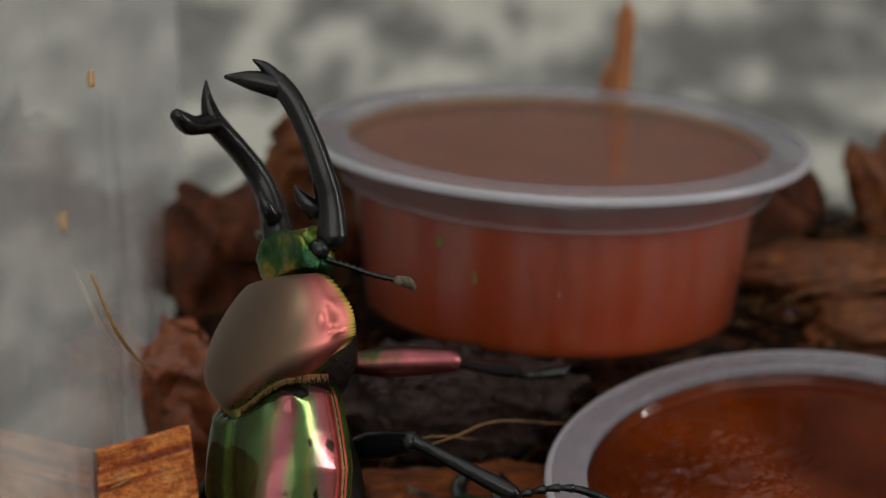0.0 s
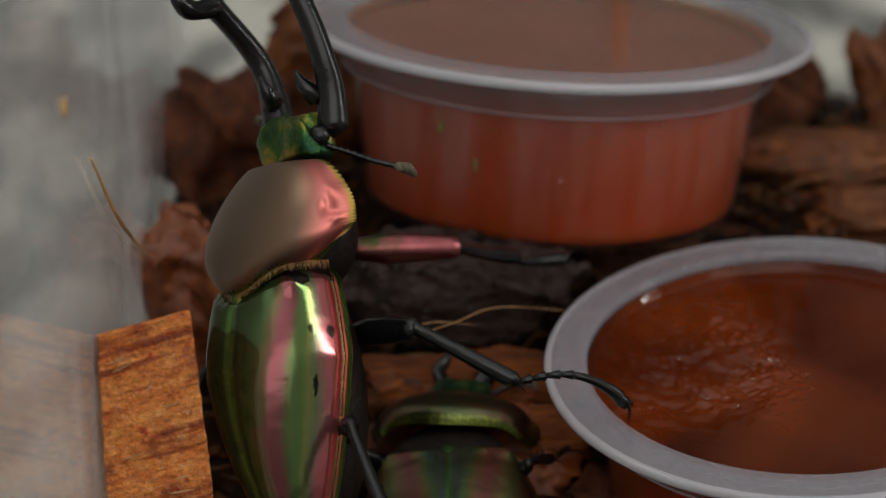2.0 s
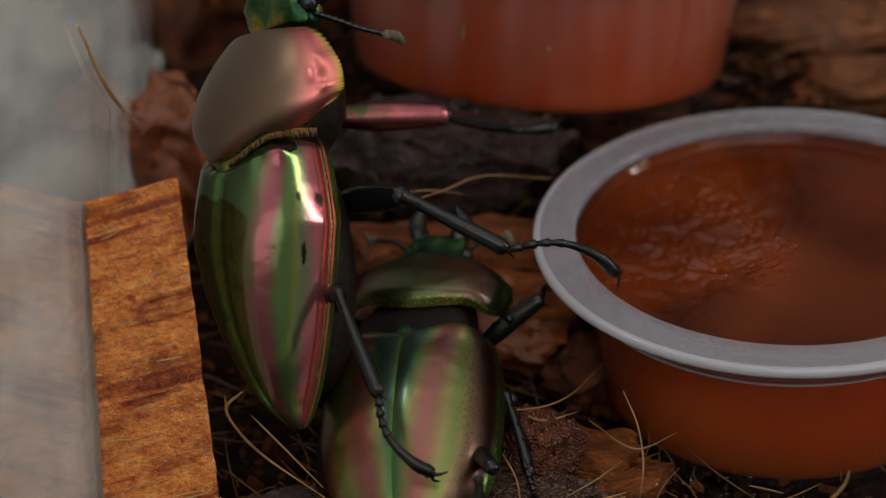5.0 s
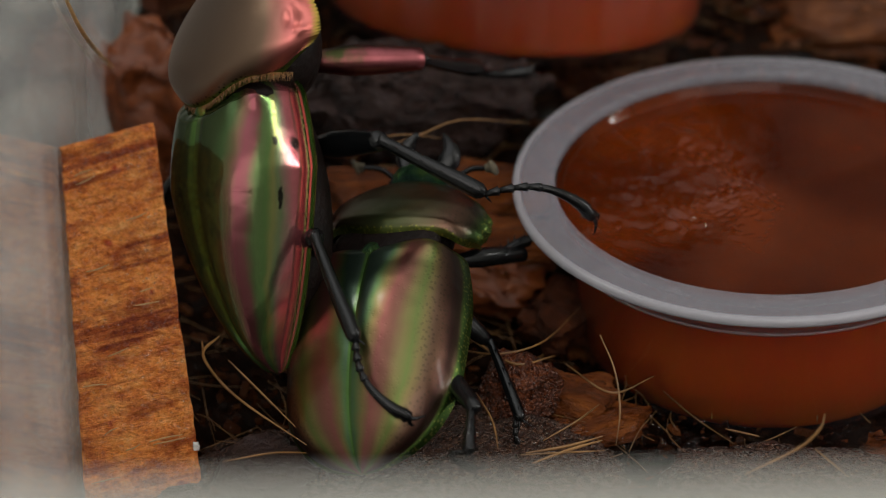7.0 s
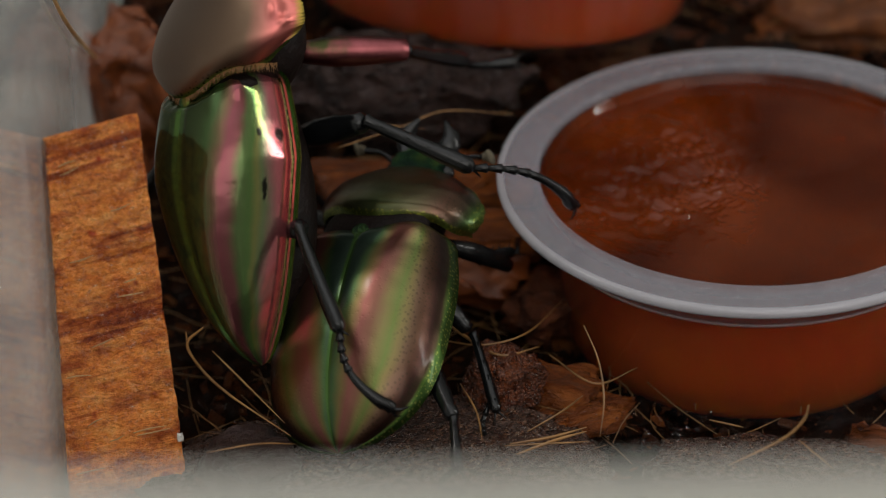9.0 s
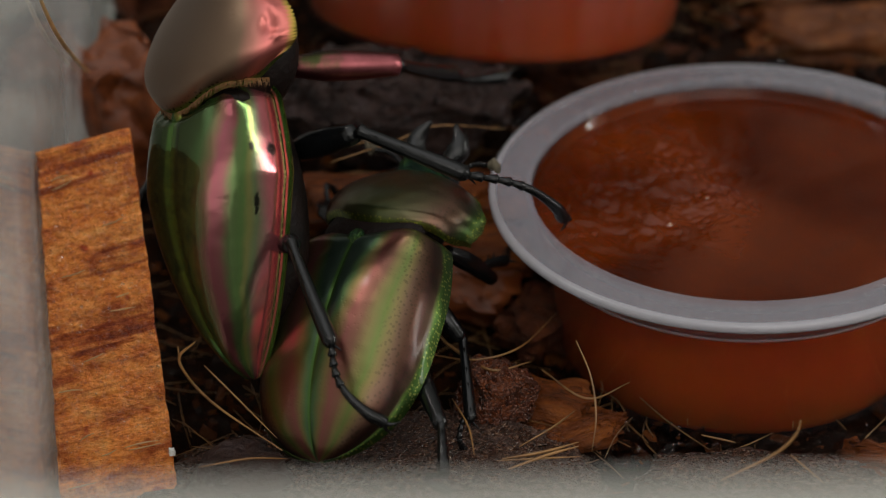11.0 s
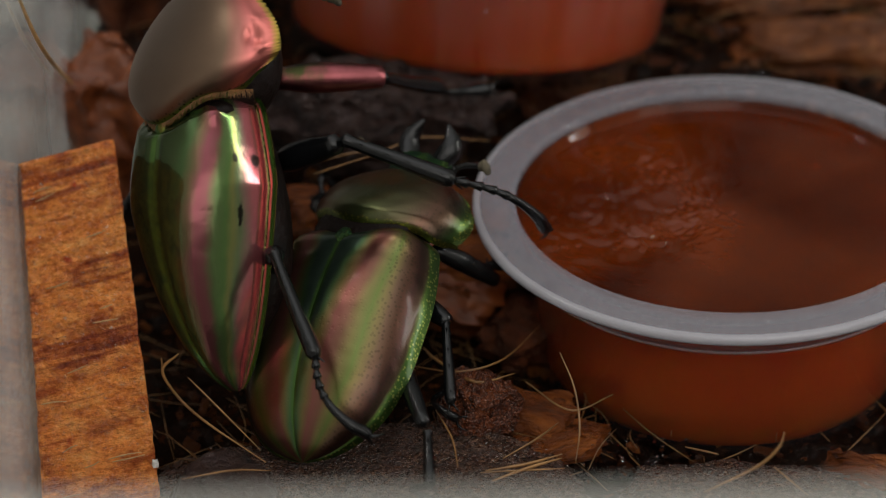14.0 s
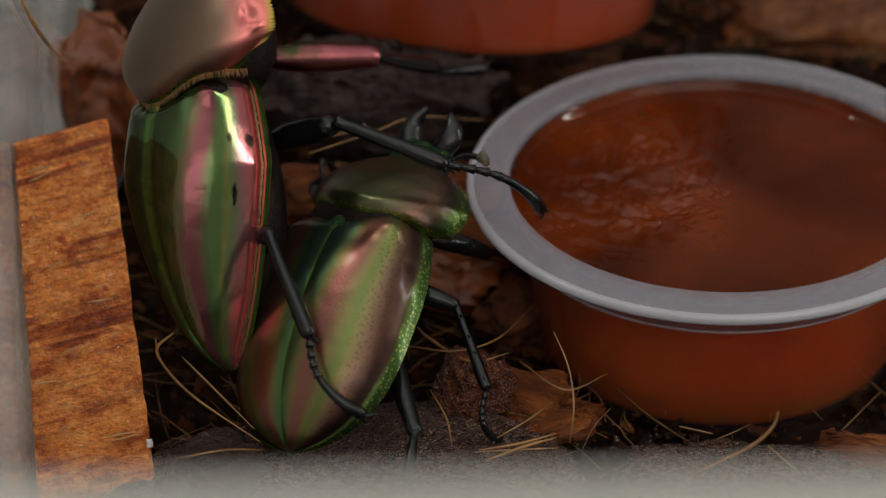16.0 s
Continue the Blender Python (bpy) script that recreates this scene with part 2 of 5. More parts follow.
M_MALE_SHELL = shell_material("rainbow_shell", [(0.0, (0.05, 0.075, 0.03)), (0.1, (0.065, 0.115, 0.042)), (0.2, (0.13, 0.085, 0.045)), (0.29, (0.19, 0.055, 0.065)), (0.37, (0.18, 0.065, 0.065)), (0.45, (0.1, 0.145, 0.055)), (0.54, (0.1, 0.18, 0.055)), (0.6, (0.22, 0.22, 0.075)), (0.65, (0.16, 0.21, 0.1)), (0.7, (0.29, 0.17, 0.14)), (0.75, (0.42, 0.13, 0.14)), (0.86, (0.5, 0.12, 0.135)), (0.89, (0.5, 0.22, 0.17)), (1.0, (0.5, 0.27, 0.19))], 0.16, 0.04, metal=0.85, dents=0.0003, wander=0.3, drift=0.3, seam=(0.1, 0.2, 0.05), groove=True, bead=(0.05, 0.12, 0.02), bead_at=0.942, dark_reflections=(((0.24, 0.8), 0.08, 0.085), ((0.22, 0.655), 0.055, 0.05), ((0.4, 0.69), 0.06, 0.11)), pits=(("Y", 3600.0, [(0.855, (0, 0, 0)), (0.87, (0.9, 0.9, 0.9)), (0.905, (0.9, 0.9, 0.9)), (0.92, (0, 0, 0))], (0.015, 0.02, 0.008)), ("Y", 2500.0, [(0.875, (0, 0, 0)), (0.885, (0.9, 0.9, 0.9)), (0.9, (0.9, 0.9, 0.9)), (0.908, (0, 0, 0))], (0.75, 0.55, 0.22))))
M_FEMALE_SHELL = shell_material("bronze_rainbow_shell", [(0.0, (0.05, 0.085, 0.06)), (0.04, (0.07, 0.13, 0.05)), (0.1, (0.17, 0.13, 0.05)), (0.17, (0.22, 0.078, 0.065)), (0.26, (0.19, 0.088, 0.057)), (0.34, (0.18, 0.15, 0.055)), (0.42, (0.12, 0.155, 0.04)), (0.49, (0.17, 0.135, 0.05)), (0.58, (0.13, 0.075, 0.045)), (0.68, (0.075, 0.035, 0.023)), (0.78, (0.038, 0.016, 0.013)), (0.88, (0.04, 0.026, 0.014)), (0.93, (0.05, 0.1, 0.016)), (0.98, (0.07, 0.12, 0.02)), (1.0, (0.05, 0.1, 0.02))], 0.34, 0.1, grain=2200.0, drift=0.22, metal=0.95, coat=0.2, dents=0.0007, seam=(0.06, 0.13, 0.03), bead=(0.03, 0.065, 0.012), bead_at=0.92, pits=(("Y", 2500.0, [(0.42, (0, 0, 0)), (0.55, (0.35, 0.35, 0.35)), (0.85, (0.35, 0.35, 0.35)), (0.9, (0, 0, 0))], (0.02, 0.02, 0.01)), ("Y", 2900.0, [(0.9, (0, 0, 0)), (0.93, (1, 1, 1))], (0.15, 0.17, 0.04))))
M_PRONOTUM = shell_material("bronze_pronotum", [(0.0, (0.175, 0.125, 0.092)), (0.58, (0.19, 0.125, 0.085)), (0.7, (0.34, 0.14, 0.11)), (0.8, (0.62, 0.19, 0.17)), (0.95, (0.66, 0.2, 0.17)), (0.985, (0.42, 0.3, 0.06)), (1.0, (0.1, 0.08, 0.02))], 0.42, 0.05, hem=(0.16, 0.24, 0.05), pits=(("X", 2400.0, [(0.9, (0, 0, 0)), (0.95, (0.9, 0.9, 0.9))], (0.02, 0.02, 0.01)),))
M_FEMALE_PRONOTUM = shell_material("olive_pronotum", [(0.0, (0.07, 0.09, 0.035)), (0.35, (0.1, 0.08, 0.04)), (0.55, (0.12, 0.062, 0.04)), (0.75, (0.05, 0.035, 0.022)), (0.87, (0.04, 0.08, 0.02)), (0.95, (0.05, 0.09, 0.016)), (1.0, (0.05, 0.08, 0.014))], 0.3, 0.1, metal=0.95, coat=0.2, dents=0.0008, hem=(0.1, 0.13, 0.025), grain=2200.0, pits=(("Y", 2500.0, [(0.35, (0, 0, 0)), (0.7, (0.5, 0.5, 0.5)), (0.82, (0.5, 0.5, 0.5)), (0.86, (0, 0, 0))], (0.02, 0.02, 0.01)), ("Y", 2900.0, [(0.84, (0, 0, 0)), (0.9, (1, 1, 1))], (0.18, 0.2, 0.035)), ("X", 2900.0, [(0.92, (0, 0, 0)), (0.95, (1, 1, 1))], (0.24, 0.24, 0.04))))
M_HEAD = simple("green_gold_head", [(0.36, (0.015, 0.05, 0.03)), (0.5, (0.06, 0.13, 0.03)), (0.62, (0.36, 0.24, 0.05))], 260, 0.36, 1.0, 1800, 0.6, 0.0002)
M_DARK_HEAD = simple("dark_green_head", [(0.35, (0.01, 0.025, 0.02)), (0.5, (0.02, 0.06, 0.025)), (0.65, (0.08, 0.13, 0.03))], 600, 0.3, 1.0, 2400, 1.0, 0.0006)
M_ORANGE_CHIP = simple("orange_wood_chip", [(0.25, (0.04, 0.009, 0.002)), (0.5, (0.15, 0.038, 0.007)), (0.75, (0.36, 0.105, 0.018))], 420, 0.26, bump_scale=1500, bump_strength=1.0, bump_distance=0.0014, stretch=(0.3, 1, 1), spec=0.35)
M_RED_CHIP = simple("bright_red_wood", [(0.3, (0.06, 0.015, 0.004)), (0.5, (0.16, 0.04, 0.01)), (0.7, (0.28, 0.08, 0.02))], 420, 0.38, bump_scale=900, bump_strength=0.6, bump_distance=0.0006, stretch=(0.4, 1, 1))
M_SLIVER = simple("pale_orange_wood", [(0.3, (0.2, 0.07, 0.025)), (0.7, (0.42, 0.17, 0.06))], 420, 0.4, stretch=(1, 1, 0.2))
M_WAIST = simple("dull_dark_hide", [(0.3, (0.002, 0.0014, 0.001)), (0.7, (0.01, 0.005, 0.004))], 500, 0.5, bump_scale=1500, bump_strength=0.6, bump_distance=0.0004, spec=0.15)
M_FEMUR = simple("rose_femur", [(0.38, (0.05, 0.055, 0.02)), (0.5, (0.22, 0.065, 0.07)), (0.65, (0.33, 0.1, 0.11))], 150, 0.32, 1.0)


def plastic_material(name, milky, rough, shade=0.72, milk_rise=None, tint=(1.0, 0.98, 1.06)):
    m, nt, b = mat(name)
    b.inputs["Base Color"].default_value = (*[shade * c for c in tint], 1)
    b.inputs["Roughness"].default_value = rough
    tr = nt.nodes.new("ShaderNodeBsdfTransparent")
    mix = nt.nodes.new("ShaderNodeMixShader")
    n = ramp(nt, noise_fac(nt, 180, 4), [(0.3, (milky * 0.95,) * 3), (0.7, (min(1, milky * 1.05),) * 3)])
    # Milkier towards the top, broken by upright streaks
    if milk_rise:
        co = nt.nodes.new("ShaderNodeTexCoord")
        sep = nt.nodes.new("ShaderNodeSeparateXYZ")
        nt.links.new(co.outputs["Object"], sep.inputs["Vector"])
        rise = nt.nodes.new("ShaderNodeMapRange")
        for key, value in zip(("From Min", "From Max", "To Min", "To Max"), milk_rise):
            rise.inputs[key].default_value = value
        nt.links.new(sep.outputs["Z"], rise.inputs["Value"])
        streak = ramp(nt, noise_fac(nt, 260, 3, stretch=(1, 1, 0.12)), [(0.35, (0.5,) * 3), (0.5, (1,) * 3), (0.7, (1.8,) * 3)])
        mul = node(nt, "ShaderNodeMixRGB", Fac=1.0)
        mul.blend_type = "MULTIPLY"
        nt.links.new(rise.outputs["Result"], mul.inputs["Color1"])
        nt.links.new(streak, mul.inputs["Color2"])
        n = mul.outputs["Color"]
    nt.links.new(n, mix.inputs["Fac"])
    nt.links.new(tr.outputs[0], mix.inputs[1])
    nt.links.new(b.outputs[0], mix.inputs[2])
    gloss = nt.nodes.new("ShaderNodeBsdfGlossy")
    gloss.inputs["Roughness"].default_value = max(0.06, rough * 0.9 - 0.06)
    facing = node(nt, "ShaderNodeLayerWeight", Blend=0.5)
    power = nt.nodes.new("ShaderNodeMath")
    power.operation = "POWER"
    power.inputs[1].default_value = 4.0
    nt.links.new(facing.outputs["Facing"], power.inputs[0])
    sheen = nt.nodes.new("ShaderNodeMath")
    sheen.operation = "MULTIPLY_ADD"
    sheen.inputs[1].default_value = 0.4
    sheen.inputs[2].default_value = 0.022
    nt.links.new(power.outputs[0], sheen.inputs[0])
    top = nt.nodes.new("ShaderNodeMixShader")
    nt.links.new(sheen.outputs[0], top.inputs["Fac"])
    nt.links.new(mix.outputs[0], top.inputs[1])
    nt.links.new(gloss.outputs[0], top.inputs[2])
    nt.links.new(top.outputs[0], nt.nodes["Material Output"].inputs["Surface"])
    return m


M_CUP = plastic_material("clear_cup_plastic", 0.008, 0.12)
M_HAZY_CUP = plastic_material("hazy_cup_plastic", 0.03, 0.15, milk_rise=(-0.019, -0.006, 0.006, 0.045))
M_FILM = plastic_material("clear_film", 0.055, 0.12, 0.4)
M_RIM = plastic_material("milky_rim_plastic", 0.31, 0.22, 0.37, tint=(0.99, 0.96, 1.08))
M_STEP = plastic_material("faint_plastic_line", 0.2, 0.2, 0.4)
M_SHADE_RING = plastic_material("shade_ring_plastic", 0.055, 0.2, 0.3)
# Same rim plastic, painted paler for the light its rolled edge catches
M_LIP = plastic_material("lit_rim_edge", 0.5, 0.3, 0.5)


def jelly_material(name, clear, thick, share, gloss, depth=0.01):
    """Jelly: part clear amber, part thick and cloudy so that light soaks into it."""
    m, nt, b = mat(name)
    nt.links.new(ramp(nt, noise_fac(nt, 60, 4), [(0.3, clear[0]), (0.7, clear[1])]), b.inputs["Base Color"])
    b.inputs["Transmission Weight"].default_value = 1.0
    b.inputs["Roughness"].default_value = gloss
    b.inputs["IOR"].default_value = 1.33
    c = nt.nodes.new("ShaderNodeBsdfPrincipled")
    nt.links.new(ramp(nt, noise_fac(nt, 70, 3), [(0.3, thick[0]), (0.7, thick[1])]), c.inputs["Base Color"])
    c.inputs["Subsurface Weight"].default_value = 1.0
    c.inputs["Subsurface Radius"].default_value = (1.0, 0.25, 0.04)
    c.inputs["Subsurface Scale"].default_value = depth
    c.inputs["Roughness"].default_value = gloss
    c.inputs["Specular IOR Level"].default_value = 0.12
    mix = nt.nodes.new("ShaderNodeMixShader")
    mix.inputs["Fac"].default_value = share
    nt.links.new(b.outputs[0], mix.inputs[1])
    nt.links.new(c.outputs[0], mix.inputs[2])
    nt.links.new(mix.outputs[0], nt.nodes["Material Output"].inputs["Surface"])
    return m


# Brighter copy of the amber jelly, its colour raised for light glowing through
M_LIT_JELLY = jelly_material("lit_amber_jelly", ((0.93, 0.18, 0.007), (0.97, 0.25, 0.012)), ((0.6, 0.062, 0.0008), (0.72, 0.098, 0.0012)), 0.5, 0.14, 0.03)
M_JELLY = jelly_material("amber_jelly", ((0.72, 0.13, 0.008), (0.82, 0.19, 0.014)), ((0.36, 0.042, 0.0005), (0.45, 0.062, 0.0008)), 0.8, 0.35)
# Darker copy of the amber jelly, the top's dimness put into its colour
M_JELLY_TOP = jelly_material("dimmed_jelly_top", ((0.5, 0.1, 0.01), (0.6, 0.14, 0.016)), ((0.24, 0.035, 0.002), (0.31, 0.054, 0.004)), 0.8, 0.25)


def shaded_jelly():
    """The wet top of the jelly, darkened to stand for shade in its depth; half clear, glossy."""
    m, nt, b = mat("darkened_jelly_surface")
    nt.links.new(ramp(nt, noise_fac(nt, 70, 3), [(0.3, (0.06, 0.0095, 0.0006)), (0.7, (0.18, 0.028, 0.001))]), b.inputs["Base Color"])
    b.inputs["Roughness"].default_value = 0.05
    b.inputs["Specular IOR Level"].default_value = 0.36
    tint = nt.nodes.new("ShaderNodeBsdfTransparent")
    tint.inputs["Color"].default_value = (0.5, 0.13, 0.03, 1)
    mix = nt.nodes.new("ShaderNodeMixShader")
    nt.links.new(ramp(nt, noise_fac(nt, 55, 2), [(0.35, (0.4,) * 3), (0.65, (0.75,) * 3)]), mix.inputs["Fac"])
    nt.links.new(tint.outputs[0], mix.inputs[1])
    nt.links.new(b.outputs[0], mix.inputs[2])
    nt.links.new(mix.outputs[0], nt.nodes["Material Output"].inputs["Surface"])
    return m


M_SHADED_JELLY = shaded_jelly()


def clear_wall(name, least, most):
    """Thin clear plastic: it lets the view through, mirrors at a slant, and is hazy with damp in streaks."""
    m, nt, b = mat(name)
    nt.nodes.remove(b)
    clear = nt.nodes.new("ShaderNodeBsdfTransparent")
    clear.inputs["Color"].default_value = (0.96, 0.97, 0.96, 1)
    haze = nt.nodes.new("ShaderNodeBsdfDiffuse")
    haze.inputs["Color"].default_value = (0.74, 0.74, 0.73, 1)
    co = nt.nodes.new("ShaderNodeTexCoord")
    sep = nt.nodes.new("ShaderNodeSeparateXYZ")
    nt.links.new(co.outputs["Object"], sep.inputs["Vector"])
    low = nt.nodes.new("ShaderNodeMapRange")
    for key, value in zip(("From Min", "From Max", "To Min", "To Max"), (0.035, 0.075, 1.0, 0.6)):
        low.inputs[key].default_value = value
    nt.links.new(sep.outputs["Z"], low.inputs["Value"])
    mul = node(nt, "ShaderNodeMixRGB", Fac=1.0)
    mul.blend_type = "MULTIPLY"
    nt.links.new(ramp(nt, noise_fac(nt, 60, 4, stretch=(1, 1, 0.15)), [(0.35, (least,) * 3), (0.65, (most,) * 3)]), mul.inputs["Color1"])
    nt.links.new(low.outputs["Result"], mul.inputs["Color2"])
    body = nt.nodes.new("ShaderNodeMixShader")
    nt.links.new(mul.outputs["Color"], body.inputs["Fac"])
    nt.links.new(clear.outputs[0], body.inputs[1])
    nt.links.new(haze.outputs[0], body.inputs[2])
    gloss = node(nt, "ShaderNodeBsdfGlossy", Roughness=0.05)
    facing = node(nt, "ShaderNodeLayerWeight", Blend=0.5)
    power = nt.nodes.new("ShaderNodeMath")
    power.operation = "POWER"
    power.inputs[1].default_value = 4.0
    nt.links.new(facing.outputs["Facing"], power.inputs[0])
    sheen = nt.nodes.new("ShaderNodeMath")
    sheen.operation = "MULTIPLY_ADD"
    sheen.inputs[1].default_value = 0.55
    sheen.inputs[2].default_value = 0.02
    nt.links.new(power.outputs[0], sheen.inputs[0])
    top = nt.nodes.new("ShaderNodeMixShader")
    nt.links.new(sheen.outputs[0], top.inputs["Fac"])
    nt.links.new(body.outputs[0], top.inputs[1])
    nt.links.new(gloss.outputs[0], top.inputs[2])
    nt.links.new(top.outputs[0], nt.nodes["Material Output"].inputs["Surface"])
    return m


M_WALL = clear_wall("misted_case_plastic", 0.18, 0.47)
M_CLEAR_WALL = clear_wall("clear_case_plastic", 0.03, 0.08)
M_FROST = plastic_material("scuffed_front_plastic", 0.5, 0.5, 0.68, tint=(1.0, 1.0, 0.92))


def cloth_material():
    m, nt, b = mat("grey_mottled_cloth")
    big = noise_fac(nt, 100, 1.5, 0.5, stretch=(1, 0.42, 1))
    nt.links.new(ramp(nt, big, [(0.38, (0.09, 0.09, 0.085)), (0.49, (0.19, 0.19, 0.175)), (0.6, (0.46, 0.45, 0.4))]), b.inputs["Base Color"])
    b.inputs["Roughness"].default_value = 0.9
    bump(nt, b, noise_fac(nt, 900), 0.3, 0.0004)
    return m


M_CLOTH = cloth_material()


# ---- mesh helpers ----
def mesh_of(name, bm, material, smooth=True):
    me = bpy.data.meshes.new(name)
    bm.normal_update()
    bm.to_mesh(me)
    bm.free()
    if smooth:
        me.shade_smooth()
    me.materials.append(material)
    return me


def thing(name, bm, material, label, category, group="", kind="", smooth=True):
    return tagged(new(name, mesh_of(name, bm, material, smooth)), label, category, group, kind)


def holder(name, at, label, category, group="", kind=""):
    ob = new(name)
    ob.empty_display_size = 0.002
    ob.matrix_world = at if isinstance(at, Matrix) else Matrix.Translation(at)
    return tagged(ob, label, category, group, kind)


def part(name, bm, material, parent, label="", smooth=True):
    ob = new(name, mesh_of(name, bm, material, smooth))
    ob.parent = parent
    if label:
        ob["label"] = label
    return ob


def spin(profile, steps=96):
    """A closed or open profile of (r, z) turned about z."""
    bm = bmesh.new()
    rings = []
    for r, z in profile:
        if r < 1e-7:
            rings.append([bm.verts.new((0, 0, z))])
        else:
            rings.append([bm.verts.new((r * math.cos(2 * math.pi * i / steps), r * math.sin(2 * math.pi * i / steps), z)) for i in range(steps)])
    for a, b in zip(rings, rings[1:]):
        for i in range(steps):
            j = (i + 1) % steps
            if len(a) == 1:
                bm.faces.new((a[0], b[i], b[j]))
            elif len(b) == 1:
                bm.faces.new((a[j], a[i], b[0]))
            else:
                bm.faces.new((a[i], b[i], b[j], a[j]))
    bmesh.ops.recalc_face_normals(bm, faces=bm.faces)
    return bm


def tube(points, radii, sides=10, bm=None, flat=1.0):
    """A round, tapered tube through points, rounded at both ends."""
    bm = bm or bmesh.new()
    pts = [Vector(p) for p in points]
    side = None
    rings, made = [], []
    for i, p in enumerate(pts):
        d = (pts[min(i + 1, len(pts) - 1)] - pts[max(i - 1, 0)]).normalized()
        if side is None:
            side = d.orthogonal().normalized()
        side = (side - d * side.dot(d)).normalized()
        other = d.cross(side)
        rings.append([bm.verts.new(p + radii[i] * (math.cos(2 * math.pi * k / sides) * side + flat * math.sin(2 * math.pi * k / sides) * other)) for k in range(sides)])
    for a, b in zip(rings, rings[1:]):
        for k in range(sides):
            made.append(bm.faces.new((a[k], a[(k + 1) % sides], b[(k + 1) % sides], b[k])))
    for ring, p, q, r in ((rings[0], pts[0], pts[1], radii[0]), (rings[-1], pts[-1], pts[-2], radii[-1])):
        tip = bm.verts.new(p + (p - q).normalized() * r * 0.6)
        for k in range(sides):
            made.append(bm.faces.new((ring[k], ring[(k + 1) % sides], tip)))
    bmesh.ops.recalc_face_normals(bm, faces=made)
    return bm


def curve_points(points, n):
    """n points on a smooth curve through the points."""
    p = [Vector(q) for q in points]
    p = [2 * p[0] - p[1]] + p + [2 * p[-1] - p[-2]]
    out = []
    for i in range(n):
        s = i / (n - 1) * (len(p) - 3)
        k = min(int(s), len(p) - 4)
        t = s - k
        a, b, c, d = p[k:k + 4]
        out.append(0.5 * (2 * b + (c - a) * t + (2 * a - 5 * b + 4 * c - d) * t * t + (3 * b - a - 3 * c + d) * t ** 3))
    return out


def lerp_list(values, n):
    return [float(v) for v in np.interp(np.linspace(0, len(values) - 1, n), range(len(values)), values)]


def mm(points):
    return [Vector(p) * 0.001 for p in points]


def chunk(size, seed, rough=0.25, cuts=3, fine=0.0):
    """A broken flake: a box cut finer, rounded and roughened."""
    rng = random.Random(seed)
    bm = bmesh.new()
    bmesh.ops.create_cube(bm, size=1.0)
    bmesh.ops.subdivide_edges(bm, edges=bm.edges, cuts=cuts, use_grid_fill=True)
    off = Vector((rng.random() * 50, rng.random() * 50, rng.random() * 50))
    for v in bm.verts:
        p = v.co.copy()
        r = p.length
        v.co = p * (1 - 0.28 * max(0, r - 0.5) / 0.37)
        v.co += rough * noise.noise_vector(p * 2.1 + off) + 0.4 * rough * noise.noise_vector(p * 6 + off)
        v.co += fine * noise.noise_vector(Vector((p.x * 7, p.y * 15, p.z * 15)) + off)
        v.co = Vector((v.co.x * size[0], v.co.y * size[1], v.co.z * size[2]))
    return bm


def turned(bm, m):
    bmesh.ops.transform(bm, matrix=m, verts=bm.verts)
    return bm


# ---- table, backdrop and case ----
def ground_height(x, y):
    s = min(1, max(0, (y - 0.25) / 0.038))
    rise = s * s * (3 - 2 * s)
    low = max(0.0, min(1, (-0.014 - x) / 0.004)) * max(0.0, min(1, (0.228 - y) / 0.004))
    return 0.0095 + 0.0165 * rise - 0.0075 * low


def build_table():
    bm = bmesh.new()
    bmesh.ops.create_grid(bm, x_segments=2, y_segments=2, size=0.75)
    turned(bm, Matrix.Translation((0, 0.5, -0.004)))
    thing("ground", bm, M_CLOTH, "pale grey mottled cloth spread under the case", "table cloth", kind="structure", smooth=False)


def box(x0, y0, z0, x1, y1, z1, bevel=0.0):
    bm = bmesh.new()
    bmesh.ops.create_cube(bm, size=1.0)
    for v in bm.verts:
        v.co = Vector(((x0, x1)[v.co.x > 0], (y0, y1)[v.co.y > 0], (z0, z1)[v.co.z > 0]))
    if bevel:
        bmesh.ops.bevel(bm, geom=bm.edges, offset=bevel, segments=2, affect="EDGES")
    return bm


WALL_X = -0.0322
FRONT_Y, REAR_Y, WALL_TOP = 0.104, 0.322, 0.0896


def build_case():
    case = holder("plastic_case", (0, 0.26, 0), "clear plastic insect case, hazy with damp, open at the top", "plastic case")
    def wall(name, *dims, material=M_WALL, label=""):
        ob = part(name, turned(box(*dims, bevel=0.0003), Matrix.Translation((0, -0.26, 0))), material, case, label, smooth=False)
        ob.visible_shadow = False
        return ob
    wall("case_bottom", WALL_X, FRONT_Y, 0.0, 0.085, REAR_Y, 0.0015)
    wall("side_wall", WALL_X - 0.0015, FRONT_Y, 0.0, WALL_X, REAR_Y, WALL_TOP + 0.04)
    wall("side_wall", 0.085, FRONT_Y, 0.0, 0.0865, REAR_Y, WALL_TOP + 0.04, material=M_CLEAR_WALL)
    wall("rear_wall", WALL_X, REAR_Y, 0.0, 0.085, REAR_Y + 0.0015, WALL_TOP + 0.04, material=M_CLEAR_WALL)
    wall("front_wall", WALL_X, FRONT_Y - 0.0015, 0.0, 0.085, FRONT_Y, WALL_TOP, material=M_FROST, label="hazy scuffed front wall")


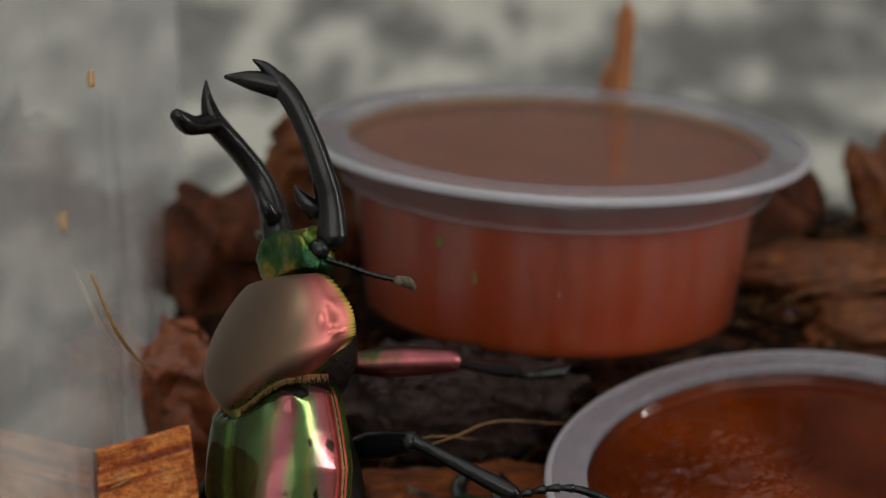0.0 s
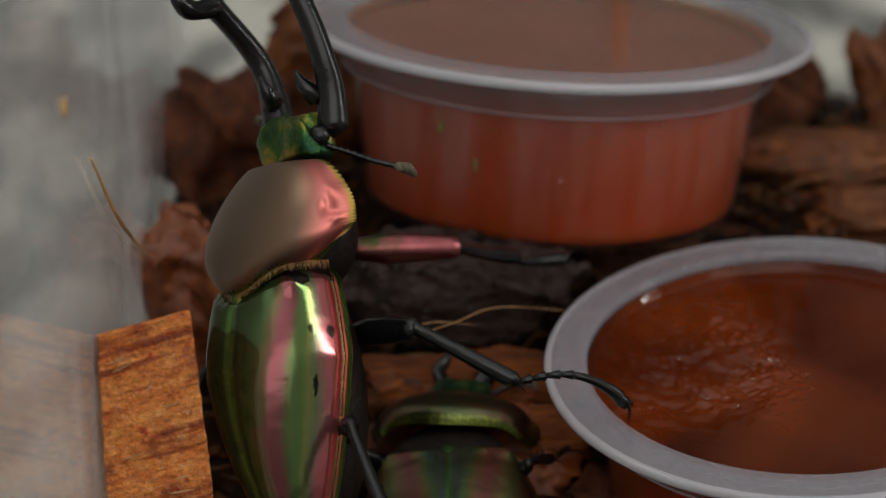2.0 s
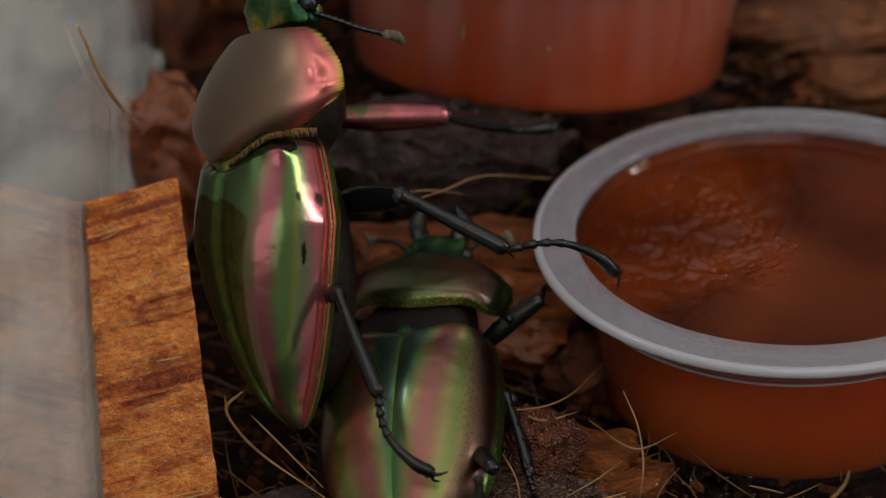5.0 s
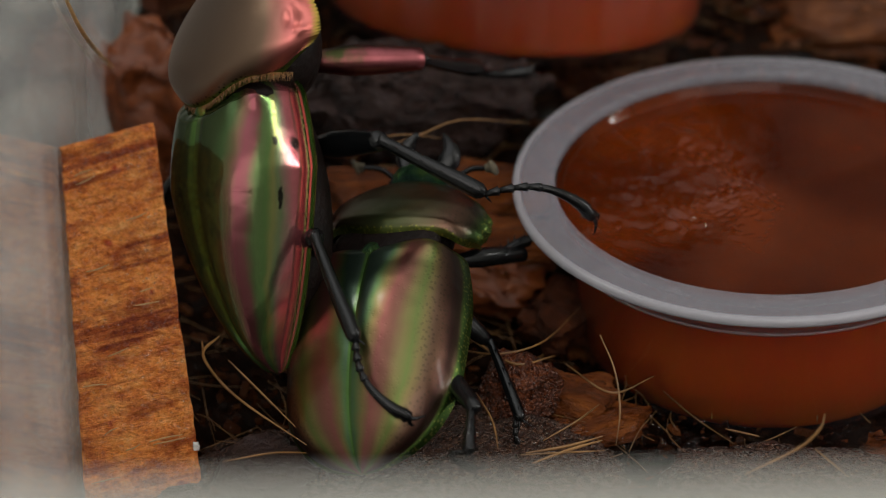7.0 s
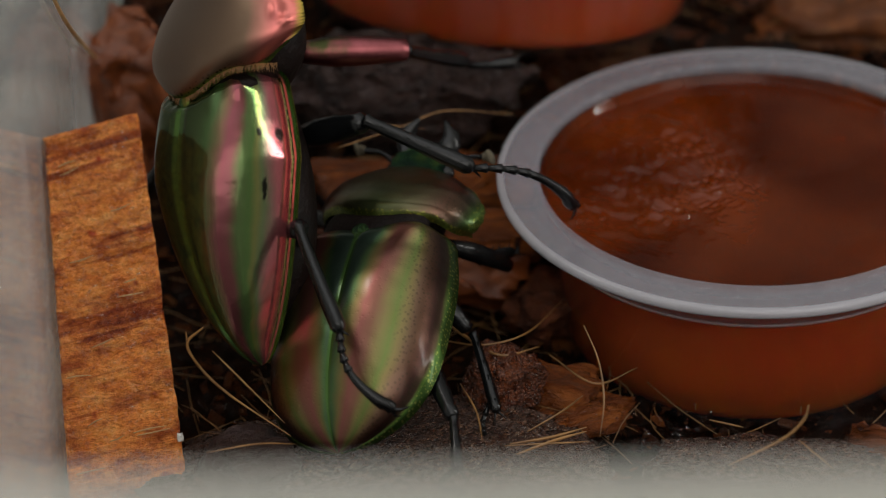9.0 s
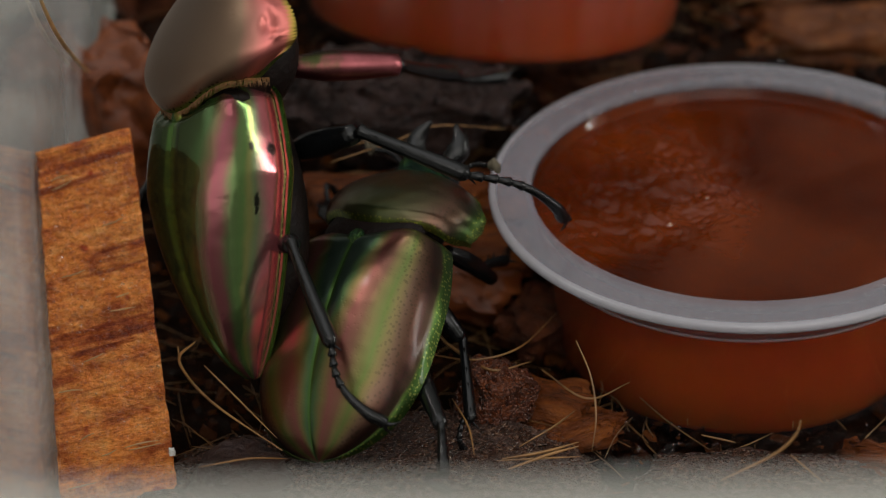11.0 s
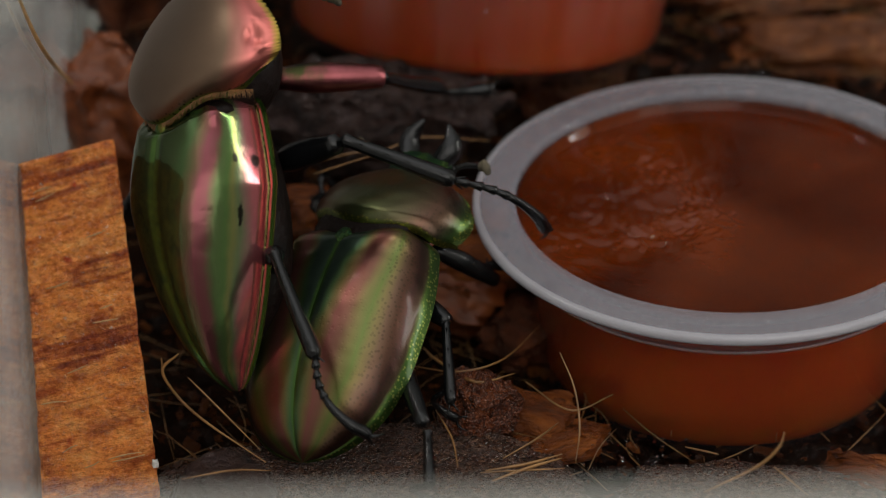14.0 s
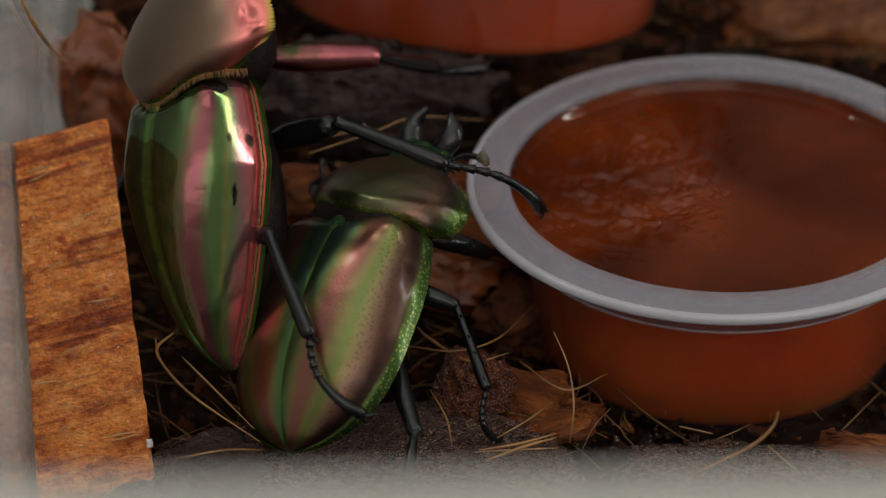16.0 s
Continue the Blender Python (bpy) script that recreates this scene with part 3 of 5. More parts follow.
def build_soil():
    bm = bmesh.new()
    nx, ny = 160, 220
    x0, x1, y0, y1 = WALL_X + 0.0004, 0.0846, FRONT_Y + 0.0004, REAR_Y - 0.0004
    grid = []
    for j in range(ny + 1):
        row = []
        for i in range(nx + 1):
            x, y = x0 + (x1 - x0) * i / nx, y0 + (y1 - y0) * j / ny
            p = Vector((x, y, 0))
            h = ground_height(x, y) - 0.002 + 0.0022 * noise.noise(p * 130) + 0.0012 * noise.noise(p * 420)
            row.append(bm.verts.new((x, y, h)))
        grid.append(row)
    for j in range(ny):
        for i in range(nx):
            bm.faces.new((grid[j][i], grid[j][i + 1], grid[j + 1][i + 1], grid[j + 1][i]))
    thing("soil", bm, M_SOIL, "dark damp soil and crumbled bark filling the case", "soil", kind="structure")


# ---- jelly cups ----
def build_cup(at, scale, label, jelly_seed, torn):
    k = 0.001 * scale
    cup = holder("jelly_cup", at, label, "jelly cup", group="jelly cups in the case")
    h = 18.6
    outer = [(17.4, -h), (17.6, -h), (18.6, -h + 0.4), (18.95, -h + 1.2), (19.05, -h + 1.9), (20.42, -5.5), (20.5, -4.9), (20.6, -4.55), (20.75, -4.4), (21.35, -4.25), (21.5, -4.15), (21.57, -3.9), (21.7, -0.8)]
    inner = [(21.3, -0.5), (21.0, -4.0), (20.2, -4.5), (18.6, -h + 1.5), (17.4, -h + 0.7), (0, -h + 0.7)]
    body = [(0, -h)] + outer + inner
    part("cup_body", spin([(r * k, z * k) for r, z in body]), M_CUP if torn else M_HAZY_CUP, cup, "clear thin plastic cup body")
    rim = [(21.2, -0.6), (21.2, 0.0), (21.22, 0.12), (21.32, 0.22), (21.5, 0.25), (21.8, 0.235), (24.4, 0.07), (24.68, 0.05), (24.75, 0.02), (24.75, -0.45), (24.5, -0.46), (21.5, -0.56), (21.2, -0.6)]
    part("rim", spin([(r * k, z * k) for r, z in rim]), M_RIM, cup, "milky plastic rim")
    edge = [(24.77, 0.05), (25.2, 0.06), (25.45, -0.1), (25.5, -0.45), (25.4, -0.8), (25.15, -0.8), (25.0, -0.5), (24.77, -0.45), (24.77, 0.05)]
    part("rim_edge", spin([(r * k, z * k) for r, z in edge]), M_LIP, cup, "rolled rim edge, painted paler for the light it catches")
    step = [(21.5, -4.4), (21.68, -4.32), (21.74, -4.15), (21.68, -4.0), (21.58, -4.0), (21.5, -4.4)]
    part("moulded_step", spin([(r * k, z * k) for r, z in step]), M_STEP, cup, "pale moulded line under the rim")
    # Ring added over the wall, greying the band where the rim's shadow falls
    shade_ring = [(21.6, -3.95), (21.82, -0.7), (21.86, -0.7), (21.64, -3.95), (21.6, -3.95)]
    part("shade_ring", spin([(r * k, z * k) for r, z in shade_ring]), M_SHADE_RING, cup, "thin added ring greying the shaded band under the rim")
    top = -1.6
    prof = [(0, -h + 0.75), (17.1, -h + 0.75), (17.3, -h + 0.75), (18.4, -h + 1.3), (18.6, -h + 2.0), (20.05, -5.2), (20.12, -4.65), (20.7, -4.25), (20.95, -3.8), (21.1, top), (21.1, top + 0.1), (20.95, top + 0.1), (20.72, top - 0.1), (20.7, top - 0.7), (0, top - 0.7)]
    part("jelly", spin([(r * k, z * k) for r, z in prof], 128), M_LIT_JELLY if torn else M_JELLY, cup, "red-orange amber jelly")
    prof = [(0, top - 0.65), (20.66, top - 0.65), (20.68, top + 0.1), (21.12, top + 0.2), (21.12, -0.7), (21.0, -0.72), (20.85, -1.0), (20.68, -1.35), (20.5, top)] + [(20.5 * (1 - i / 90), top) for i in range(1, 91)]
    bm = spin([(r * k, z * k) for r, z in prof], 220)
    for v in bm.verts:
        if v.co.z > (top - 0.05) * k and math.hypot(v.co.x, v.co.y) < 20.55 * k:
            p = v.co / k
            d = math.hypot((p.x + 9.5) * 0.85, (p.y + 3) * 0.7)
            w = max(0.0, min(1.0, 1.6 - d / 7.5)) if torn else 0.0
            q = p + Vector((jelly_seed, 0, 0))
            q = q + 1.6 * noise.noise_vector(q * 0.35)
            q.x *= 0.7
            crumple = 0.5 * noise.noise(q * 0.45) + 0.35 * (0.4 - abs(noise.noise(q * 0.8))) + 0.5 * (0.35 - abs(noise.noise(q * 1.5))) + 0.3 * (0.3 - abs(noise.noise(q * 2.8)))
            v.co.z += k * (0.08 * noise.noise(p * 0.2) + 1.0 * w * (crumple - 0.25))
    part("jelly_surface", bm, M_SHADED_JELLY if torn else M_JELLY_TOP, cup, "wet surface darkened for shade in its depth, scraped where it was eaten" if torn else "smooth surface, coloured darker than the jelly below")
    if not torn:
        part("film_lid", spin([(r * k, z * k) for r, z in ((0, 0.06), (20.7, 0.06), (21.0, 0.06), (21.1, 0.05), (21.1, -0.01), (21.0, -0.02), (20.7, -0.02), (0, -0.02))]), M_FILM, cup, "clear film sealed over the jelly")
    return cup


# ---- beetles ----
def shell_half(sides, length, width, height, top_u, shape, vn=28, un=60, lip=0.0003, sweep=0.0, at_fore=True, teeth=0, dent=0.0, start=0.0, hump=0.0, dome=0.85):
    """A domed shell, or one half of it, from x = start back to x = start - length. shape(u), top_u(u): shares of half-width and height."""
    bm = bmesh.new()
    uvl = bm.loops.layers.uv.new("UVMap")
    for side in sides:
        grid = []
        for i in range(un + 1):
            u = i / un
            w, h = width * shape(u), height * top_u(u)
            row = []
            for j in range(vn + 1):
                v = j / vn
                a = v * math.pi / 2
                y, z = w * math.sin(a) ** 0.92, h * max(0.0, math.cos(a)) ** dome
                if v < 0.05 and len(sides) == 1:
                    z -= 0.025 * height * (1 - v / 0.05)
                if v > 0.88:
                    y += lip * (v - 0.88) / 0.12
                    z += 0.5 * lip * math.sin(math.pi * (v - 0.88) / 0.12)
                if teeth and v > 0.95:
                    y += 0.00022 * math.sin(u * teeth * 2 * math.pi)
                if dent:
                    k = math.exp(-((u - 0.45) / 0.1) ** 2 - ((v - 0.8) / 0.06) ** 2)
                    k2 = math.exp(-((u - 0.58) / 0.05) ** 2 - ((v - 0.87) / 0.04) ** 2) + 0.6 * math.exp(-((u - 0.3) / 0.06) ** 2 - ((v - 0.86) / 0.05) ** 2)
                    y, z = y - dent * (k - 0.7 * k2), z - 0.6 * dent * (k - 0.7 * k2)
                if hump:
                    k = hump * (math.exp(-((u - 0.09) / 0.045) ** 2 - ((v - 0.52) / 0.11) ** 2) - 0.6 * math.exp(-((u - 0.11) / 0.05) ** 2 - ((v - 0.27) / 0.08) ** 2))
                    y, z = y + 0.7 * k, z + 0.7 * k
                bow = sweep * (0.75 * math.sin(min(1, v / 0.6) * math.pi / 2) ** 2 + (0 if at_fore else 0.9 * max(0, (v - 0.65) / 0.35) ** 2))
                x = start - u * length + bow * ((1 - u) ** 2 if at_fore else u ** 2)
                if not at_fore and u > 0.95:
                    z -= 0.08 * height * (u - 0.95) / 0.05
                row.append((bm.verts.new((x, side * y, z)), u, v))
            grid.append(row)
        for i in range(un):
            for j in range(vn):
                q = [grid[i][j], grid[i + 1][j], grid[i + 1][j + 1], grid[i][j + 1]]
                f = bm.faces.new([c[0] for c in (q if side < 0 else q[::-1])])
                for loop, c in zip(f.loops, q if side < 0 else q[::-1]):
                    loop[uvl].uv = (c[1], c[2])
    bmesh.ops.remove_doubles(bm, verts=bm.verts, dist=1e-7)
    bmesh.ops.recalc_face_normals(bm, faces=bm.faces)
    if sum(f.normal.z for f in bm.faces) < 0:
        bmesh.ops.reverse_faces(bm, faces=bm.faces)
    return bm


def long_case(side, un=96, vn=56):
    """A wing case of the male, in millimetres in the beetle's own space: a dome from the seam (v = 0) out to a pitted groove (v = 0.88), then an upturned flange."""
    length, half, high, base, flange, peak = 25.8, 8.29, 8.8, 0.82, 1.39, 0.313
    lie = pose(-0.00038, 0.0006, 0.00058, 8.1, 1.8, 4.1)
    bm = bmesh.new()
    uvl = bm.loops.layers.uv.new("UVMap")
    grid = []
    for i in range(un + 1):
        u = i / un
        k = max(0.0, (u - peak) / (1 - peak))
        w = half * (0.867 + 0.133 * math.sin(min(1, u / peak) * math.pi / 2)) * max(0.0, 1 - k ** 0.956) ** 0.474 * shoulder(u)
        h = high * (base + (1 - base) * math.sin(min(1, u / 0.35) * math.pi / 2)) * max(0.0, 1 - max(0.0, (u - 0.3) / 0.7) ** 1.862) ** 0.6 * shoulder(u)
        brim = flange * min(1, w / 3)
        row = []
        for j in range(vn + 1):
            v = j / vn
            a, f = min(v / 0.88, 1) * math.pi / 2, max(0.0, (v - 0.88) / 0.12)
            y = max(0.0, w - brim) * math.sin(a) ** 0.655 + brim * f
            z = h * max(0.0, math.cos(a)) ** 0.9 + brim * (0.14 * f + 0.14 * math.sin(math.pi * min(1.0, f * 1.15)))
            z -= 0.09 * brim * math.exp(-((v - 0.885) / 0.014) ** 2)
            if v < 0.04:
                z -= 0.22 * (1 - v / 0.04) * min(1, h / 2)
            bulge = 0.3 * math.exp(-((u - 0.07) / 0.035) ** 2 - ((v - 0.55) / 0.1) ** 2) - 0.18 * math.exp(-((u - 0.06) / 0.03) ** 2 - ((v - 0.36) / 0.06) ** 2)
            pleat = 0.06 * math.sin(v * 46) * math.exp(-(u / 0.05) ** 2)
            x = -u * length + 2.25 * math.sin(min(1, v / 0.6) * math.pi / 2) ** 2 * (1 - u) ** 2
            row.append(bm.verts.new(lie @ (Vector((x, side * (y + 0.5 * bulge), z + bulge + pleat)) * 0.001)))
        grid.append(row)
    for i in range(un):
        for j in range(vn):
            q = [(i, j), (i + 1, j), (i + 1, j + 1), (i, j + 1)]
            if side > 0:
                q.reverse()
            f = bm.faces.new([grid[a][b] for a, b in q])
            for loop, (a, b) in zip(f.loops, q):
                loop[uvl].uv = (a / un, b / vn)
    bmesh.ops.remove_doubles(bm, verts=bm.verts, dist=1e-7)
    return bm


def elytra_shape(u, tail=2.3, point=0.6):
    front = 0.80 + 0.2 * math.sin(min(1, u / 0.36) * math.pi / 2)
    back = 1.0 if u < 0.36 else max(0.0, 1 - ((u - 0.36) / 0.64) ** tail) ** point
    return front * back * shoulder(u)


def shoulder(u):
    """Rounds the fore edge of a wing case downwards."""
    return 0.72 + 0.28 * math.sin(min(1, u / 0.07) * math.pi / 2) ** 0.7


def elytra_top(u, base=0.55, fall=2.6):
    return (base + (1 - base) * math.sin(min(1, u / 0.35) * math.pi / 2)) * max(0.0, 1 - max(0, (u - 0.3) / 0.7) ** fall) ** 0.6 * shoulder(u)


def pronotum_shape(u, nip=0.16):
    return (0.5 + 0.5 * math.sin(min(1, u / 0.55) * math.pi / 2) ** 0.66) * (1 - nip * max(0, (u - 0.62) / 0.38) ** 2)


def pronotum_top(u):
    return 0.3 + 0.7 * math.sin(min(1, 0.08 + u * 0.85) * math.pi / 2 * 1.12) ** 0.9 - 0.12 * max(0, (u - 0.8) / 0.2) ** 2


def collar_hairs(beetle, d, Wd, H, gap):
    bm = bmesh.new()
    rng = random.Random(3)
    for i in range(700):
        v = rng.uniform(-0.9, 0.9)
        a = abs(v) * math.pi / 2
        y, z = Wd * 0.8 * math.sin(a) * (1 if v > 0 else -1), H * d["base"] * math.cos(a) ** 0.85
        p = Vector((gap + 0.0006 + d["sweep"] * 0.00075 * math.sin(min(1, abs(v) / 0.6) * math.pi / 2) ** 2, y, z * 0.99))
        tube([p, p + Vector((-rng.uniform(0.0004, 0.0009), rng.uniform(-0.0003, 0.0003), rng.uniform(-0.0001, 0.0002)))], [0.00003, 0.00001], 4, bm)
    part("hair_fringe", bm, M_FIBRE, beetle, "short golden hairs along the collar")


def beetle_body(beetle, d):
    """The body of a beetle under its thing, sizes in millimetres; x forward, y left, z to the back's top. Returns the pronotum, which carries the head."""
    L, Wd, H, PL, PW, PH = (d[k] * 0.001 for k in ("elytra", "half", "high", "pron", "pron_half", "pron_high"))
    gap = d["gap"] * 0.001
    for side in (1, -1):
        part("wing_case", long_case(side) if d["long"] else shell_half((side,), L, Wd, H, lambda u: elytra_top(u, d["base"], d["fall"]), lambda u: elytra_shape(u, d["tail"], d["point"]), sweep=d["sweep"] * 0.001, lip=d["lip"] * 0.001, hump=d["hump"] * 0.001, dome=d["dome"]), d["shell"], beetle)
    bm = shell_half((1, -1), PL, PW, PH, pronotum_top, lambda u: pronotum_shape(u, d["nip"]), un=48, sweep=d["sweep"] * 0.001, at_fore=False, teeth=26, dent=d["dent"] * 0.001, start=PL + gap)
    pronotum = part("pronotum", bm, d["pron_shell"], beetle)
    bm = bmesh.new()
    bmesh.ops.create_uvsphere(bm, u_segments=28, v_segments=16, radius=1.0)
    turned(bm, Matrix.Translation((-L * 0.42, 0, -0.1 * H)) @ Matrix.Diagonal((L * 0.5, Wd * (0.54 if d["long"] else 0.8), H * 0.6, 1)))
    part("abdomen", bm, M_WAIST, beetle, "black underside")
    bm = bmesh.new()
    bmesh.ops.create_uvsphere(bm, u_segments=24, v_segments=14, radius=1.0)
    turned(bm, Matrix.Translation((PL * 0.42, 0, -0.05 * PH)) @ Matrix.Diagonal((PL * 0.5, PW * 0.7, PH * 0.6, 1)))
    part("thorax", bm, M_WAIST, beetle, "black underside")
    bm = bmesh.new()
    bmesh.ops.create_uvsphere(bm, u_segments=20, v_segments=10, radius=1.0)
    turned(bm, Matrix.Translation((0.0004 if d["long"] else 0.0014, 0, H * d["base"] * 0.46)) @ Matrix.Diagonal((0.0018 if d["long"] else 0.0036, Wd * (0.62 if d["long"] else 0.66), H * d["base"] * 0.4, 1)))
    part("waist", bm, M_WAIST, beetle, "dark hairy waist")
    bm = bmesh.new()
    bmesh.ops.create_uvsphere(bm, u_segments=16, v_segments=8, radius=1.0)
    turned(bm, Matrix.Translation((-0.0012, 0, H * d["base"] * 0.97)) @ Matrix.Diagonal((0.0012, 0.001, 0.0004, 1)))
    part("scutellum", bm, d["head_mat"], beetle)
    if d["hairy"]:
        collar_hairs(beetle, d, Wd, H, gap)
    hx, hy, hz = [v * 0.001 for v in d["head_at"]]
    bm = chunk([v * 0.001 for v in d["head_size"]], 4, 0.13, 9, 0.02)
    for v in bm.verts:
        v.co.y *= 1 - 0.03 * max(0.0, v.co.x * 1000)
    part("head", turned(bm, Matrix.Translation((hx, hy, hz))), d["head_mat"], pronotum)
    for side in (1, -1):
        bm = bmesh.new()
        bmesh.ops.create_uvsphere(bm, u_segments=16, v_segments=10, radius=d["head_size"][0] * 0.0002)
        part("eye", turned(bm, Matrix.Translation((hx, hy + side * d["head_size"][1] * 0.00044, hz))), M_BLACK, pronotum, "glossy black eye")
    return pronotum


def mandible_male(parent, line, fore_prong, hook, tooth, hook_radii=(1.15, 1.0, 0.2)):
    bm = tube(curve_points(mm(line), 24), [r * 0.001 for r in lerp_list([1.75, 1.35, 1.2, 1.1, 1.1, 1.15], 24)], 14)
    for prong, radii in ((fore_prong, [1.1, 0.6, 0.1]), (hook, hook_radii)):
        tube(curve_points(mm(prong), 8), [r * 0.001 for r in lerp_list(radii, 8)], 10, bm)
    tube(mm(tooth), [0.0011, 0.0007, 0.0002], 8, bm)
    part("mandible", bm, M_BLACK, parent, "long black upcurved mandible with a forked tip")


def leg_piece(name, parent, points, radii, material=M_BLACK, label="", n=14, spines=0):
    """A leg segment along its own x axis from its joint, so that it can swing."""
    line = curve_points(mm(points), n)
    bm = tube(line, [r * 0.001 for r in lerp_list(radii, n)], 10)
    for i in range(spines):
        p = line[int((0.25 + 0.65 * i / max(1, spines)) * (n - 1))]
        tube([p, p + Vector((0.0005, 0.0004, 0.0007))], [0.00018, 0.00003], 5, bm)
    return part(name, bm, material, parent, label)


def swing(a, b):
    """The pose of a piece whose x axis runs from a towards b."""
    a, b = Vector(a) * 0.001, Vector(b) * 0.001
    return Matrix.Translation(a) @ (b - a).to_track_quat("X", "Z").to_matrix().to_4x4()


def leg(beetle, joints, thick=1.0, femur_mat=M_BLACK, bristle=4, down=(0, 0, -1)):
    """Femur, tibia and tarsus through four joints, in millimetres in the beetle's own space; the foot curls towards down."""
    j = [Vector(p) for p in joints]
    n1, n2, n3 = (j[1] - j[0]).length, (j[2] - j[1]).length, (j[3] - j[2]).length
    femur = leg_piece("femur", beetle, [(0, 0, 0), (n1 * 0.5, 0, 0.2), (n1, 0, 0)], [0.9 * thick, 1.35 * thick, 1.25 * thick, 0.95 * thick], femur_mat)
    line = curve_points(mm([(-0.2, 0, 0), (n2 * 0.12, 0.05, 0.1), (n2 * 0.5, 0.12, 0.2), (n2 * 0.9, 0.05, 0.05), (n2, 0, 0)]), 18)
    bm = tube(line, [r * 0.001 * thick for r in lerp_list([0.72, 0.55, 0.6, 0.68, 0.82, 0.8, 0.55], 18)], 7)
    tibia = part("tibia", bm, M_BLACK, beetle)
    for i in range(bristle):
        p = line[int((0.25 + 0.65 * i / max(1, bristle)) * 17)]
        part("spine", tube([p, p + Vector((0.0006, 0.0005, 0.0008))], [0.00018, 0.00003], 5), M_BLACK, tibia)
    for side in (1, -1):
        p = line[-2]
        part("spur", tube([p, p + Vector((0.0012, side * 0.0007, -0.0003))], [0.00022 * thick, 0.00004], 5), M_BLACK, tibia)
    m = swing(j[2], j[3])
    low = m.to_3x3().inverted() @ Vector(down)
    low.x = 0
    low = low.normalized() if low.length > 0.1 else Vector((0, 0, -1))
    seg = n3 * 0.001

    def bow(share):
        x = seg * share * (0.97 if share > 0.9 else 1.0)
        return Vector((x, 0, 0)) + low * (-0.0016 * math.sin(math.pi * min(1.0, share / 0.92)) + 0.004 * max(0.0, share - 0.86))
    bm = tube([bow(0.46 + 0.54 * i / 9) for i in range(10)], lerp_list([0.00034 * thick, 0.0004 * thick, 0.00046 * thick, 0.00062 * thick, 0.0006 * thick], 10), 8)
    tarsus = part("tarsus", bm, M_BLACK, beetle)
    for i in range(4):
        a, b = 0.115 * i, 0.115 * (i + 1)
        part("tarsal_segment", tube([bow(a), bow((a + b) / 2), bow(b - 0.012)], [0.00026 * thick, 0.00035 * thick, 0.00046 * thick], 8), M_BLACK, tarsus)
    for side in (1, -1):
        p = bow(1.0)
        part("claw", tube(curve_points([p, p + Vector((0.0005, side * 0.0005, 0)) + low * 0.0003, p + Vector((0.0006, side * 0.0008, 0)) + low * 0.0012], 6), lerp_list([0.00026 * thick, 0.00006], 6), 6), M_BLACK, tarsus)
    for ob, a, b in ((femur, j[0], j[1]), (tibia, j[1], j[2]), (tarsus, j[2], j[3])):
        ob.matrix_basis = swing(a, b)
    return femur, tibia, tarsus


def antenna(beetle, line, club_mat, club=1.0):
    pts = curve_points(mm(line), 30)
    ob = part("antenna", tube(pts, [0.00023 if i % 3 else 0.00036 for i in range(30)], 7), M_BLACK, beetle)
    bm = bmesh.new()
    d = (pts[-1] - pts[-4]).normalized()
    for i in range(3):
        p = pts[-1] + d * 0.00036 * club * (i - 1)
        fan = d.orthogonal().normalized() * (0.0003 * i)
        tube([p - fan, p + d * 0.0003 * club, p + d * 0.0006 * club + fan], [0.00028 * club, 0.0005 * club, 0.00036 * club], 8, bm, flat=0.6)
    part("antenna_club", bm, club_mat, beetle, "grey-brown velvety club")
    return ob


def frame_of(origin, forward, dorsal):
    f = Vector(forward).normalized()
    u = Vector(dorsal)
    u = (u - f * u.dot(f)).normalized()
    l = u.cross(f)
    m = Matrix((f, l, u)).transposed().to_4x4()
    m.translation = Vector(origin) * 0.001
    return m


def rolled(forward, roll):
    """The dorsal direction of a body along forward that leans roll degrees to its left."""
    f = Vector(forward).normalized()
    left = Vector((0, 0, 1)).cross(f).normalized()
    up = f.cross(left)
    return up * math.cos(radians(roll)) + left * math.sin(radians(roll))


M_CLUB = simple("velvet_club", [(0.3, (0.03, 0.025, 0.016)), (0.7, (0.11, 0.09, 0.055))], 900, 0.9)
MALE_FORWARD = (-0.06, 0.53, 0.846)
MALE = frame_of((-14.3, 240, 39), MALE_FORWARD, rolled(MALE_FORWARD, 59))


